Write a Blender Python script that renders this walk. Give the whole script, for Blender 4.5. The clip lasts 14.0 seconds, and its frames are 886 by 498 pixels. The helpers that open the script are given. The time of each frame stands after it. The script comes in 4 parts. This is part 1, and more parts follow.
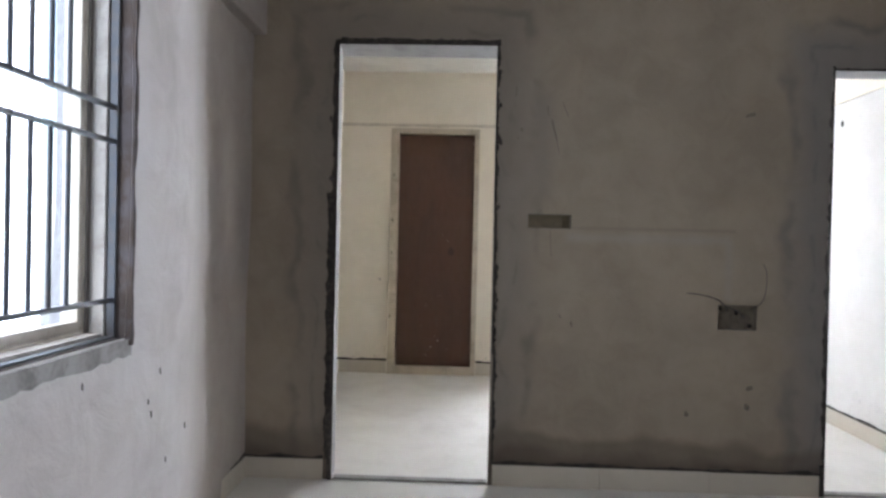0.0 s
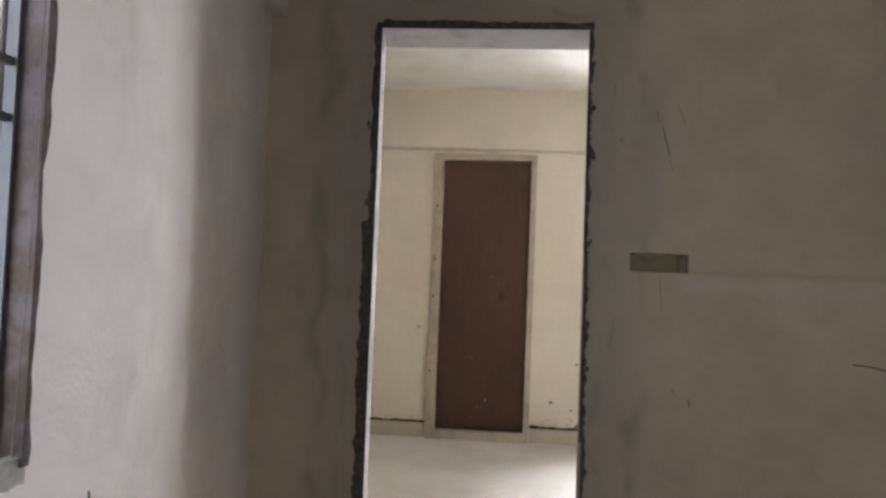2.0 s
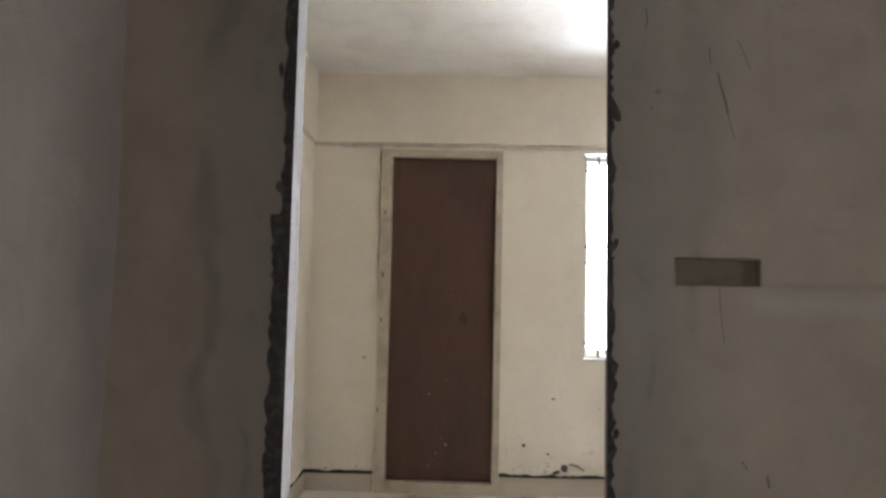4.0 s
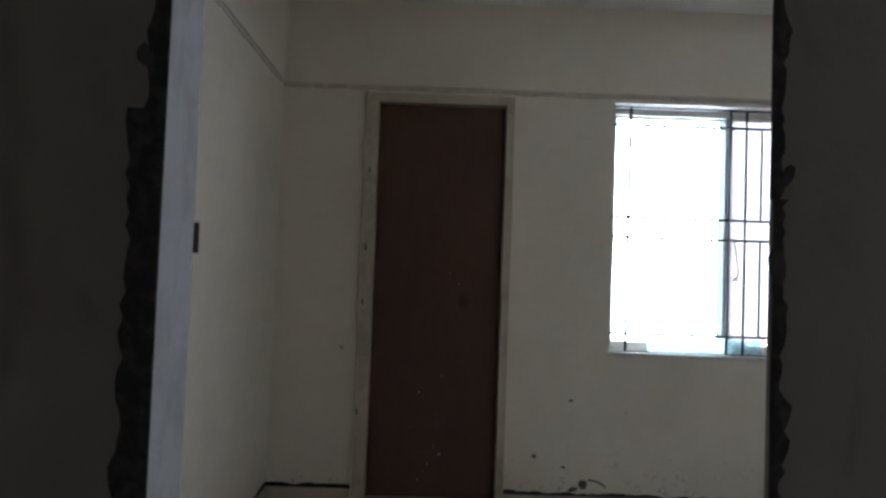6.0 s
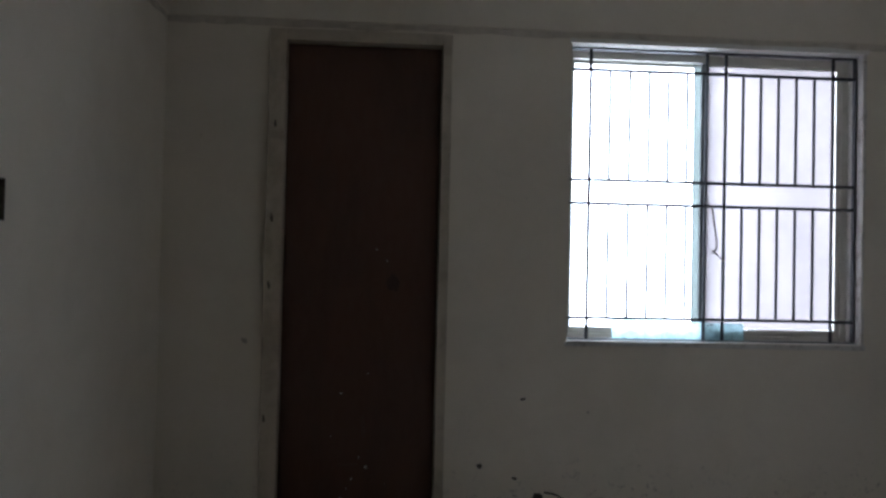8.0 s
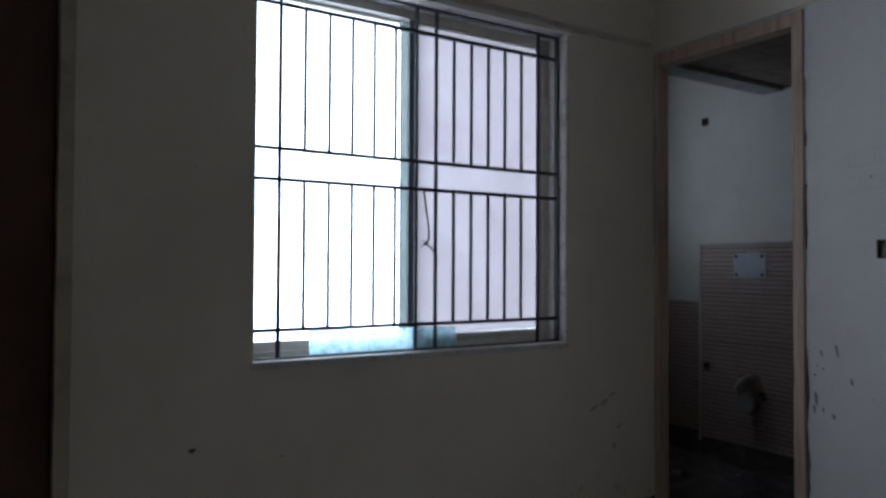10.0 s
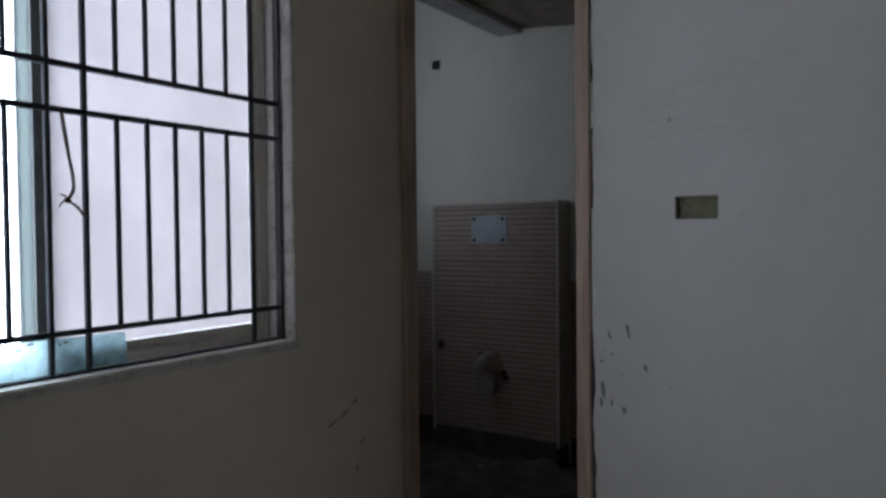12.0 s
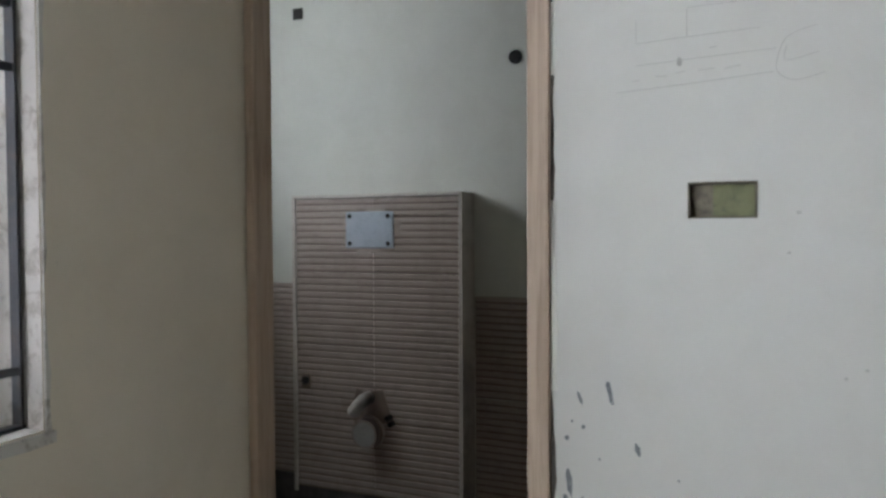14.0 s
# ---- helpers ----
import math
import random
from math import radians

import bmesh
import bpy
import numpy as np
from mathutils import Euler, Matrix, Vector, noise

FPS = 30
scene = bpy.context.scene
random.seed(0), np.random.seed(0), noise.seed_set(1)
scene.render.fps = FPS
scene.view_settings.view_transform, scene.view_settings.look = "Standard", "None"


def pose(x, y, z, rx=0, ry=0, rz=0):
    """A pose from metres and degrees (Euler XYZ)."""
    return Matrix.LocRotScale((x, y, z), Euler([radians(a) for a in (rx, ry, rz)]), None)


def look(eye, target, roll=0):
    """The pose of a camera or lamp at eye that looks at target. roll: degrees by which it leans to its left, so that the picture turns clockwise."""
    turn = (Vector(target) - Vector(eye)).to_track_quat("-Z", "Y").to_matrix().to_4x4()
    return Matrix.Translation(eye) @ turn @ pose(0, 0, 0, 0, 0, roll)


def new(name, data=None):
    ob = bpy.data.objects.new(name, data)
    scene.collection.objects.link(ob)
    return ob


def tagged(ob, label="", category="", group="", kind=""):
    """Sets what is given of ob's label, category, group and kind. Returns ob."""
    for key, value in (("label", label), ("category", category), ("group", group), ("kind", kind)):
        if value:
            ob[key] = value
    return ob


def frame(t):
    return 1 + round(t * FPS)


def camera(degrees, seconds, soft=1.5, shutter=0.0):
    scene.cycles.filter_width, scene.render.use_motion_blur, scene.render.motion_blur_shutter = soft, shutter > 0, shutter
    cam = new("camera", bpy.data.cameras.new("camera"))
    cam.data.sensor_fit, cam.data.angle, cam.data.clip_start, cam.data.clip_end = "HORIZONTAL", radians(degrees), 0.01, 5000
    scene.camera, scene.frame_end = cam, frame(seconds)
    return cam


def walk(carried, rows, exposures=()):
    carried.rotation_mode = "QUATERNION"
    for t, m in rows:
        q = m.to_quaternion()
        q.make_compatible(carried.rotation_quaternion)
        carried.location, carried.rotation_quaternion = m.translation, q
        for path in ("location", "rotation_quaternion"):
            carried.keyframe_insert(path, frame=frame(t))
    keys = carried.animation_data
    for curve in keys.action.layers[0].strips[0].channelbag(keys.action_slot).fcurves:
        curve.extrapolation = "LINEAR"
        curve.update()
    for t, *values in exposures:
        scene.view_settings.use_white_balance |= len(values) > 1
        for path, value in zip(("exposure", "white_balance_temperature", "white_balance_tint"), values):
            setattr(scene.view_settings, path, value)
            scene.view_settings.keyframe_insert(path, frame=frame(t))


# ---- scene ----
cam = camera(63.0, 14.0, soft=2.8)
PATH = [
    (0, (0.136, 0.507, 1.161), (0.06, 2.505, 1.138), 1.3),
    (0.5, (0.094, 0.695, 1.158), (-0.034, 2.691, 1.159), 1.8),
    (1, (0.02, 0.9, 1.164), (-0.118, 2.895, 1.195), 2.7),
    (1.5, (-0.023, 1.097, 1.167), (-0.163, 3.092, 1.216), 2.8),
    (2, (-0.045, 1.361, 1.18), (-0.207, 3.353, 1.262), 2.2),
    (2.5, (-0.141, 1.577, 1.183), (-0.271, 3.569, 1.305), 2.3),
    (3, (-0.166, 1.77, 1.181), (-0.206, 3.765, 1.32), 1.5),
    (3.2, (-0.14, 1.872, 1.185), (-0.177, 3.866, 1.328), 1.3),
    (5.3, (-0.124, 2.758, 1.187), (-0.112, 4.755, 1.292), 1.4),
    (5.5, (-0.13, 2.847, 1.185), (-0.121, 4.844, 1.282), 1.5),
    (6, (-0.164, 3.06, 1.183), (-0.155, 5.058, 1.264), 2.1),
    (6.5, (-0.173, 3.224, 1.176), (-0.11, 5.222, 1.231), 1.9),
    (7, (-0.087, 3.471, 1.168), (-0.03, 5.47, 1.202), 2.2),
    (7.2, (-0.063, 3.527, 1.165), (-0.023, 5.526, 1.195), 2.4),
    (9.3, (0.002, 4.189, 1.148), (0.65, 6.079, 1.23), 0.0),
    (9.5, (-0.017, 4.31, 1.146), (0.754, 6.154, 1.226), 0.4),
    (9.8, (-0.019, 4.422, 1.148), (0.935, 6.179, 1.213), 0.5),
    (10, (0.0, 4.493, 1.144), (1.063, 6.186, 1.195), 0.3),
    (10.5, (0.111, 4.703, 1.143), (1.363, 6.262, 1.154), -0.4),
    (11, (0.252, 4.856, 1.155), (1.644, 6.292, 1.136), -1.0),
    (11.5, (0.347, 5.056, 1.157), (1.891, 6.327, 1.122), -0.8),
    (12, (0.491, 5.206, 1.152), (2.155, 6.314, 1.106), -0.6),
    (12.5, (0.703, 5.335, 1.17), (2.443, 6.319, 1.107), -0.8),
    (13, (0.874, 5.455, 1.158), (2.639, 6.392, 1.089), -0.3),
    (13.5, (1.027, 5.614, 1.176), (2.84, 6.454, 1.107), -0.2),
    (14, (1.184, 5.702, 1.166), (3.031, 6.466, 1.11), -0.3),
]
walk(cam, [(t, look(eye, target, roll)) for t, eye, target, roll in PATH], exposures=[
    (0, 2.04, 6220, 12), (1.5, 2.09, 6620, 14), (3.2, 2.14, 6950, 16), (5.3, 0.9, 5850, 11), (6, 0.12, 5850, 11), (6.5, -0.2, 6000, 12), (7.2, -0.55, 5950, 12),
    (9.3, -0.98, 5650, 13), (10, -1.38, 5600, 12), (11, -1.48, 5680, 12), (12, -1.22, 5900, 12), (12.5, -0.8, 6000, 11), (13.2, -0.17, 6150, 8), (14, 0.5, 6250, 7)])

# ---- light ----
world = bpy.data.worlds.new("sky")
scene.world = world
world.use_nodes = True
wn = world.node_tree.nodes
sky = wn.new("ShaderNodeTexSky")
sky.sky_type, sky.sun_disc = "NISHITA", False
sky.sun_elevation, sky.sun_rotation = radians(65), radians(198)
world.node_tree.links.new(sky.outputs[0], wn["Background"].inputs[0])
wn["Background"].inputs[1].default_value = 0.1
sun = new("sun", bpy.data.lights.new("sun", "SUN"))
sun.data.energy, sun.data.angle, sun.data.color = 1.0, radians(12), (1, 0.96, 0.9)
sun.matrix_world = look((0, 0, 10), (1.5, 4.5, 0))
GLOW_A, GLOW_B, GLOW_C, GLOW_D = 2.5, 18.0, 1.7, 1.15

# ---- materials ----


class Mat:
    """A node material with a few short-hands."""

    def __init__(self, name):
        self.m = bpy.data.materials.new(name)
        self.m.use_nodes = True
        self.t = self.m.node_tree
        self.b = self.t.nodes["Principled BSDF"]
        self.out = self.t.nodes["Material Output"]
        self.pos = self.t.nodes.new("ShaderNodeTexCoord").outputs["Object"]

    def link(self, a, b):
        self.t.links.new(a, b)

    def put(self, socket, v):
        if isinstance(v, bpy.types.NodeSocket):
            self.link(v, socket)
        else:
            socket.default_value = v

    def noise(self, scale, detail=4.0, rough=0.55, stretch=(1, 1, 1), warp=0.0):
        mp = self.t.nodes.new("ShaderNodeMapping")
        mp.inputs["Scale"].default_value = stretch
        self.link(self.pos, mp.inputs["Vector"])
        n = self.t.nodes.new("ShaderNodeTexNoise")
        n.inputs["Scale"].default_value, n.inputs["Detail"].default_value = scale, detail
        n.inputs["Roughness"].default_value, n.inputs["Distortion"].default_value = rough, warp
        self.link(mp.outputs[0], n.inputs["Vector"])
        return n.outputs["Fac"]

    def math(self, op, a, b=0.0, c=0.0):
        n = self.t.nodes.new("ShaderNodeMath")
        n.operation = op
        for s, v in zip(n.inputs, (a, b, c)):
            self.put(s, v)
        return n.outputs[0]

    def step(self, v, lo, hi, a=0.0, b=1.0):
        n = self.t.nodes.new("ShaderNodeMapRange")
        n.interpolation_type = "SMOOTHSTEP"
        for k, x in zip(("Value", "From Min", "From Max", "To Min", "To Max"), (v, lo, hi, a, b)):
            self.put(n.inputs[k], x)
        return n.outputs[0]

    def mix(self, f, a, b):
        n = self.t.nodes.new("ShaderNodeMix")
        n.data_type = "RGBA"
        self.put(n.inputs[0], f)
        for s, v in ((n.inputs[6], a), (n.inputs[7], b)):
            self.put(s, (*v, 1) if isinstance(v, tuple) else v)
        return n.outputs[2]

    def axes(self):
        n = self.t.nodes.new("ShaderNodeSeparateXYZ")
        self.link(self.pos, n.inputs[0])
        return n.outputs

    def bump(self, height, strength, distance):
        n = self.t.nodes.new("ShaderNodeBump")
        n.inputs["Strength"].default_value, n.inputs["Distance"].default_value = strength, distance
        self.link(height, n.inputs["Height"])
        self.link(n.outputs[0], self.b.inputs["Normal"])

    def done(self, color=None, rough=0.8, metal=0.0, spec=None):
        if color is not None:
            self.put(self.b.inputs["Base Color"], (*color, 1) if isinstance(color, tuple) else color)
        self.put(self.b.inputs["Roughness"], rough)
        self.b.inputs["Metallic"].default_value = metal
        if spec is not None:
            self.b.inputs["Specular IOR Level"].default_value = spec
        return self.m


def rect_distance(k, u, v, cu, cv, hu, hv):
    """How far a spot of a wall lies outside a rectangle of it."""
    a = k.math("SUBTRACT", k.math("ABSOLUTE", k.math("SUBTRACT", u, cu)), hu)
    b = k.math("SUBTRACT", k.math("ABSOLUTE", k.math("SUBTRACT", v, cv)), hv)
    return k.math("MAXIMUM", a, b)


def plaster(name, light, dark, bands=(), damp=None, grime=0.0, axis=0, bump=0.4, fade=0.75, rims=False):
    """Trowelled plaster: blotches at two scales, cement bands round openings, damp along the floor, grime specks."""
    k = Mat(name)
    ax = k.axes()
    u, z = ax[axis], ax[2]
    big, mid, fine = k.noise(1.3, 5, 0.6), k.noise(6, 5, 0.6, warp=0.6), k.noise(90, 3)
    streak = k.noise(2.2, 4, 0.6, (1, 1, 0.25))
    f = k.math("ADD", k.math("MULTIPLY", k.step(big, 0.35, 0.68), 0.55), k.math("MULTIPLY", k.step(mid, 0.35, 0.7), 0.3))
    f = k.math("ADD", f, k.math("MULTIPLY", k.step(streak, 0.4, 0.7), 0.25))
    col = k.mix(f, light, dark)
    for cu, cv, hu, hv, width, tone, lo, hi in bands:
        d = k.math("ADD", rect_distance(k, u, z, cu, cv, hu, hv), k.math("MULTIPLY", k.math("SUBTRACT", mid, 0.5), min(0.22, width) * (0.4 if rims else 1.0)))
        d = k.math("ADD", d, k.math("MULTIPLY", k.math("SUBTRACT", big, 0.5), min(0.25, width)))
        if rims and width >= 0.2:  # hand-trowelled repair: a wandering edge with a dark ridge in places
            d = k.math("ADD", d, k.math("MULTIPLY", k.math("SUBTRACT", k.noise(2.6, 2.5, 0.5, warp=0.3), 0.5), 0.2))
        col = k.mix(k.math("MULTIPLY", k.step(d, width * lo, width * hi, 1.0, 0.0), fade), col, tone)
        if rims and width >= 0.2:
            ridge = k.step(k.math("ABSOLUTE", k.math("SUBTRACT", d, width * 0.95)), 0.0, 0.045, 1.0, 0.0)
            col = k.mix(k.math("MULTIPLY", ridge, k.step(k.noise(2.5, 3, 0.6), 0.4, 0.6, 0.0, 0.5)), col, tuple(c * 0.62 for c in tone))
            inner = k.step(k.math("ABSOLUTE", k.math("SUBTRACT", d, width * 0.4)), 0.0, 0.02, 1.0, 0.0)
            col = k.mix(k.math("MULTIPLY", inner, k.step(k.noise(6, 3, 0.6), 0.46, 0.64, 0.0, 0.35)), col, tuple(c * 0.65 for c in tone))
    if damp:
        h = k.math("ADD", z, k.math("MULTIPLY", k.math("SUBTRACT", k.noise(2.4, 2.5, 0.5), 0.5), 0.45))
        col = k.mix(k.step(h, 0.19, 0.27, 0.65, 0.0), col, damp)
        col = k.mix(k.step(h, 0.08, 0.17, 0.55, 0.0), col, tuple(c * 0.6 for c in damp))
    if grime:
        h = k.step(k.math("ADD", z, k.math("MULTIPLY", mid, 0.35)), 0.25, 0.6, 1.0, 0.0)
        spots = k.step(k.noise(22, 6, 0.75, warp=1.0), 0.56, 0.68)
        col = k.mix(k.math("MULTIPLY", k.math("MULTIPLY", h, spots), grime), col, (0.09, 0.075, 0.06))
        rare = k.step(k.noise(14, 2, 0.5), 0.77, 0.8)
        col = k.mix(k.math("MULTIPLY", rare, 0.5), col, (0.12, 0.1, 0.09))
    relief = k.math("ADD", k.math("MULTIPLY", mid, 1.0), k.math("MULTIPLY", fine, 0.12))
    k.bump(relief, bump, 0.012)
    return k.done(col, k.step(mid, 0.3, 0.7, 0.72, 0.92))


def worn(name, color, dark, scale=20.0, rough=0.7, metal=0.0, bump=0.3, stretch=(1, 1, 1), lo=0.42, hi=0.7, amount=1.0, spec=0.5, vary=0.1):
    k = Mat(name)
    n, fine = k.noise(scale, 6, 0.65, stretch, 0.4), k.noise(scale * 9, 3, 0.6, stretch)
    f = k.math("MULTIPLY", k.step(n, lo, hi), amount)
    col = k.mix(f, color, dark)
    k.bump(k.math("ADD", n, k.math("MULTIPLY", fine, 0.4)), bump, 0.004)
    return k.done(col, k.step(fine, 0.3, 0.7, max(rough - vary, 0.03), min(rough + vary, 1)), metal, spec)


BAND = (0.205, 0.179, 0.147)
M_GREY = plaster("grey_cement_plaster", (0.34, 0.28, 0.207), (0.245, 0.2, 0.148),
                 bands=((-0.14, 1.0, 0.385, 1.1, 0.2, BAND, 0.2, 1.5), (2.17, 0.95, 0.36, 1.05, 0.2, (0.2, 0.188, 0.175), 0.3, 1.35),
                        (0.97, 1.19, 0.36, 0.0, 0.035, (0.335, 0.29, 0.235), -0.2, 1.1), (0.97, 1.235, 0.4, 0.0, 0.01, (0.25, 0.207, 0.157), -0.2, 1.6),
                        (1.35, 1.05, 0.0, 0.13, 0.028, (0.325, 0.28, 0.225), -0.2, 1.1), (0.47, 1.62, 0.0, 0.22, 0.07, (0.235, 0.2, 0.158), -0.2, 1.1)),
                 damp=(0.12, 0.091, 0.066), bump=0.5, rims=True)
# second band: the wall turns browner and darker towards the far corner
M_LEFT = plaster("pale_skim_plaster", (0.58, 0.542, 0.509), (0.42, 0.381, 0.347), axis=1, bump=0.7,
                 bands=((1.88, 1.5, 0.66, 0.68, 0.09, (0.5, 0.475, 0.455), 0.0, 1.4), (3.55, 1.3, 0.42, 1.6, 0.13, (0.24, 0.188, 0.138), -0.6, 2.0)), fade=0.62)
M_CREAM = plaster("cream_distemper", (0.78, 0.718, 0.61), (0.7, 0.64, 0.53), grime=0.8, bump=0.22)
M_WHITE = plaster("off_white_putty", (0.65, 0.63, 0.595), (0.585, 0.565, 0.53), axis=1, grime=0.5, bump=0.18)
M_BATH = plaster("pale_bath_plaster", (0.61, 0.605, 0.55), (0.53, 0.525, 0.475), axis=1, bump=0.2)
M_CEIL = worn("white_ceiling_paint", (0.78, 0.76, 0.71), (0.69, 0.67, 0.61), 3, 0.9, bump=0.15)
# mottled mortar, its colour lowered further to keep the side-lit window recess dark
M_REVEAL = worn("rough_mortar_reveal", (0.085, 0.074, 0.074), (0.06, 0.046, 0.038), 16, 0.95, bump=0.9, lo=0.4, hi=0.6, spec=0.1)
M_JAMB = worn("grey_jamb_plaster", (0.37, 0.36, 0.35), (0.29, 0.28, 0.27), 9, 0.9, bump=0.5)
M_SILLW = worn("chipped_white_reveal", (0.62, 0.6, 0.56), (0.4, 0.37, 0.33), 22, 0.85, bump=0.5, lo=0.5, hi=0.66)
M_DARKGAP = worn("dark_broken_mortar", (0.03, 0.025, 0.022), (0.075, 0.062, 0.052), 40, 0.95, bump=1.0)
M_TILE = worn("cream_vitrified_tile", (0.53, 0.475, 0.385), (0.47, 0.42, 0.335), 3, 0.5, bump=0.03)
M_FLOOR = worn("dusty_cream_floor_tile", (0.64, 0.618, 0.572), (0.54, 0.515, 0.468), 2.5, 0.36, bump=0.012, lo=0.4, hi=0.75, vary=0.02)
M_CEMENT = worn("raw_cement", (0.3, 0.29, 0.27), (0.17, 0.16, 0.15), 12, 0.95, bump=0.8)
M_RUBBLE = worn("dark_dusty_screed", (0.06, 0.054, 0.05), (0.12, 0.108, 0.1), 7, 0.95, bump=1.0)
M_LOFT = worn("raw_brown_slab", (0.24, 0.2, 0.165), (0.15, 0.125, 0.1), 9, 0.95, bump=0.8)
M_BROWN = worn("dark_brown_laminate", (0.082, 0.037, 0.021), (0.066, 0.031, 0.018), 2.0, 0.55, bump=0.05, stretch=(2, 2, 0.7))
M_DROPS = worn("dried_white_drops", (0.6, 0.56, 0.5), (0.4, 0.36, 0.32), 60, 0.8)
M_SMUDGE = worn("dusty_brown_smudge", (0.095, 0.056, 0.042), (0.075, 0.04, 0.028), 30, 0.7)
M_STAIN = worn("dark_hand_stain", (0.046, 0.021, 0.014), (0.066, 0.031, 0.02), 14, 0.6)
M_ELBOW = worn("dusty_pale_pvc", (0.33, 0.3, 0.27), (0.22, 0.195, 0.17), 20, 0.5)
M_FRAMEC = worn("painted_cement_frame", (0.52, 0.455, 0.355), (0.4, 0.345, 0.265), 8, 0.75, bump=0.3)
M_JOINT = worn("smeared_joint_paint", (0.6, 0.54, 0.45), (0.46, 0.41, 0.33), 12, 0.85, bump=0.3)
M_WOOD = worn("raw_pink_brown_timber", (0.55, 0.43, 0.335), (0.38, 0.28, 0.2), 5, 0.65, bump=0.25, stretch=(9, 9, 0.5))
M_ALU = worn("ivory_aluminium", (0.78, 0.75, 0.67), (0.69, 0.66, 0.58), 12, 0.45, 0.0, 0.08)
# M_ALU again, darkened to imitate the backlit frame of window_2
M_ALU_SHADED = worn("shaded_ivory_aluminium", (0.44, 0.4, 0.335), (0.34, 0.305, 0.25), 12, 0.5, 0.0, 0.08, spec=0.2)
M_ALUD = worn("grey_aluminium", (0.27, 0.285, 0.285), (0.2, 0.21, 0.21), 12, 0.45, 0.1, 0.08)
M_IRON = worn("dark_grey_painted_iron", (0.045, 0.05, 0.058), (0.08, 0.065, 0.055), 30, 0.5, 0.3, 0.15, hi=0.8)
M_STEEL = worn("dusty_zinc_box_steel", (0.2, 0.172, 0.128), (0.1, 0.086, 0.066), 30, 0.5, 0.4, 0.2)
M_TAPE = worn("brown_masking_tape", (0.13, 0.1, 0.056), (0.105, 0.082, 0.048), 25, 0.6, bump=0.1)
M_OPEN = worn("torn_tape_shadow", (0.09, 0.07, 0.042), (0.11, 0.086, 0.05), 30, 0.8)
M_OLIVE = worn("olive_dusty_mortar", (0.2, 0.2, 0.11), (0.14, 0.14, 0.085), 40, 0.85, bump=0.5)
M_RIB = worn("brown_beige_ribbed_tile", (0.39, 0.32, 0.278), (0.33, 0.27, 0.232), 14, 0.4, bump=0.06)
M_GROUT = worn("dark_tile_groove", (0.2, 0.15, 0.127), (0.24, 0.185, 0.157), 25, 0.7)
M_EDGE = worn("pale_tile_edge", (0.53, 0.48, 0.43), (0.43, 0.385, 0.34), 20, 0.6)
M_HALO = worn("smeared_grout", (0.4, 0.335, 0.295), (0.33, 0.272, 0.235), 18, 0.8)
M_LINING = worn("grey_mortar_lining", (0.36, 0.335, 0.305), (0.26, 0.238, 0.212), 14, 0.9, bump=0.5)
M_GAP_SHADE = worn("dark_brown_gap_shade", (0.06, 0.05, 0.042), (0.085, 0.07, 0.058), 30, 0.8)
M_PALEBLUE = worn("pale_blue_plastic", (0.42, 0.46, 0.52), (0.36, 0.4, 0.46), 25, 0.4, bump=0.05)
M_PVC = worn("dusty_grey_pvc", (0.27, 0.22, 0.195), (0.17, 0.135, 0.118), 25, 0.5, bump=0.1)
M_HOLE = worn("shadowed_void", (0.02, 0.018, 0.016), (0.035, 0.03, 0.027), 40, 0.95)
M_SMEAR = worn("dark_grey_smear", (0.095, 0.082, 0.07), (0.16, 0.14, 0.12), 60, 0.9)
M_GOUGE = worn("grey_plaster_scratch", (0.15, 0.126, 0.1), (0.21, 0.175, 0.135), 50, 0.9)
M_SCUFF = worn("faint_brown_scuff", (0.5, 0.45, 0.37), (0.34, 0.3, 0.24), 40, 0.9)
M_SMEARG = worn("blue_grey_smear", (0.17, 0.178, 0.19), (0.3, 0.305, 0.31), 60, 0.9)
M_PENCIL = worn("faint_pencil_line", (0.47, 0.452, 0.425), (0.52, 0.5, 0.475), 80, 0.9)
M_WIRE = worn("brown_twine", (0.12, 0.095, 0.075), (0.18, 0.15, 0.12), 90, 0.8)
M_CABLE = worn("black_cable", (0.06, 0.055, 0.05), (0.09, 0.08, 0.075), 60, 0.5)


def glass_material(name, tint, veil, veil_color, patchy=0.05):
    """A thin pane: mostly clear, a little gloss, and a veil of dust that scatters the light behind it."""
    k = Mat(name)
    nt = k.t.nodes
    clear, gloss = nt.new("ShaderNodeBsdfTransparent"), nt.new("ShaderNodeBsdfGlossy")
    clear.inputs[0].default_value = (*tint, 1)
    gloss.inputs["Roughness"].default_value = 0.05
    dust = nt.new("ShaderNodeBsdfTranslucent")
    k.put(dust.inputs[0], k.mix(k.step(k.noise(3, 5, 0.6), 0.35, 0.7), veil_color, tuple(c * 0.9 for c in veil_color)))
    a, b = nt.new("ShaderNodeMixShader"), nt.new("ShaderNodeMixShader")
    k.put(a.inputs[0], k.step(k.noise(5 if patchy < 0.1 else 22, 4, 0.6), 0.3, 0.7, veil * (1 - patchy), min(veil * (1 + patchy), 1)))
    k.link(clear.outputs[0], a.inputs[1])
    k.link(dust.outputs[0], a.inputs[2])
    b.inputs[0].default_value = 0.05
    k.link(a.outputs[0], b.inputs[1])
    k.link(gloss.outputs[0], b.inputs[2])
    k.link(b.outputs[0], k.out.inputs["Surface"])
    return k.m


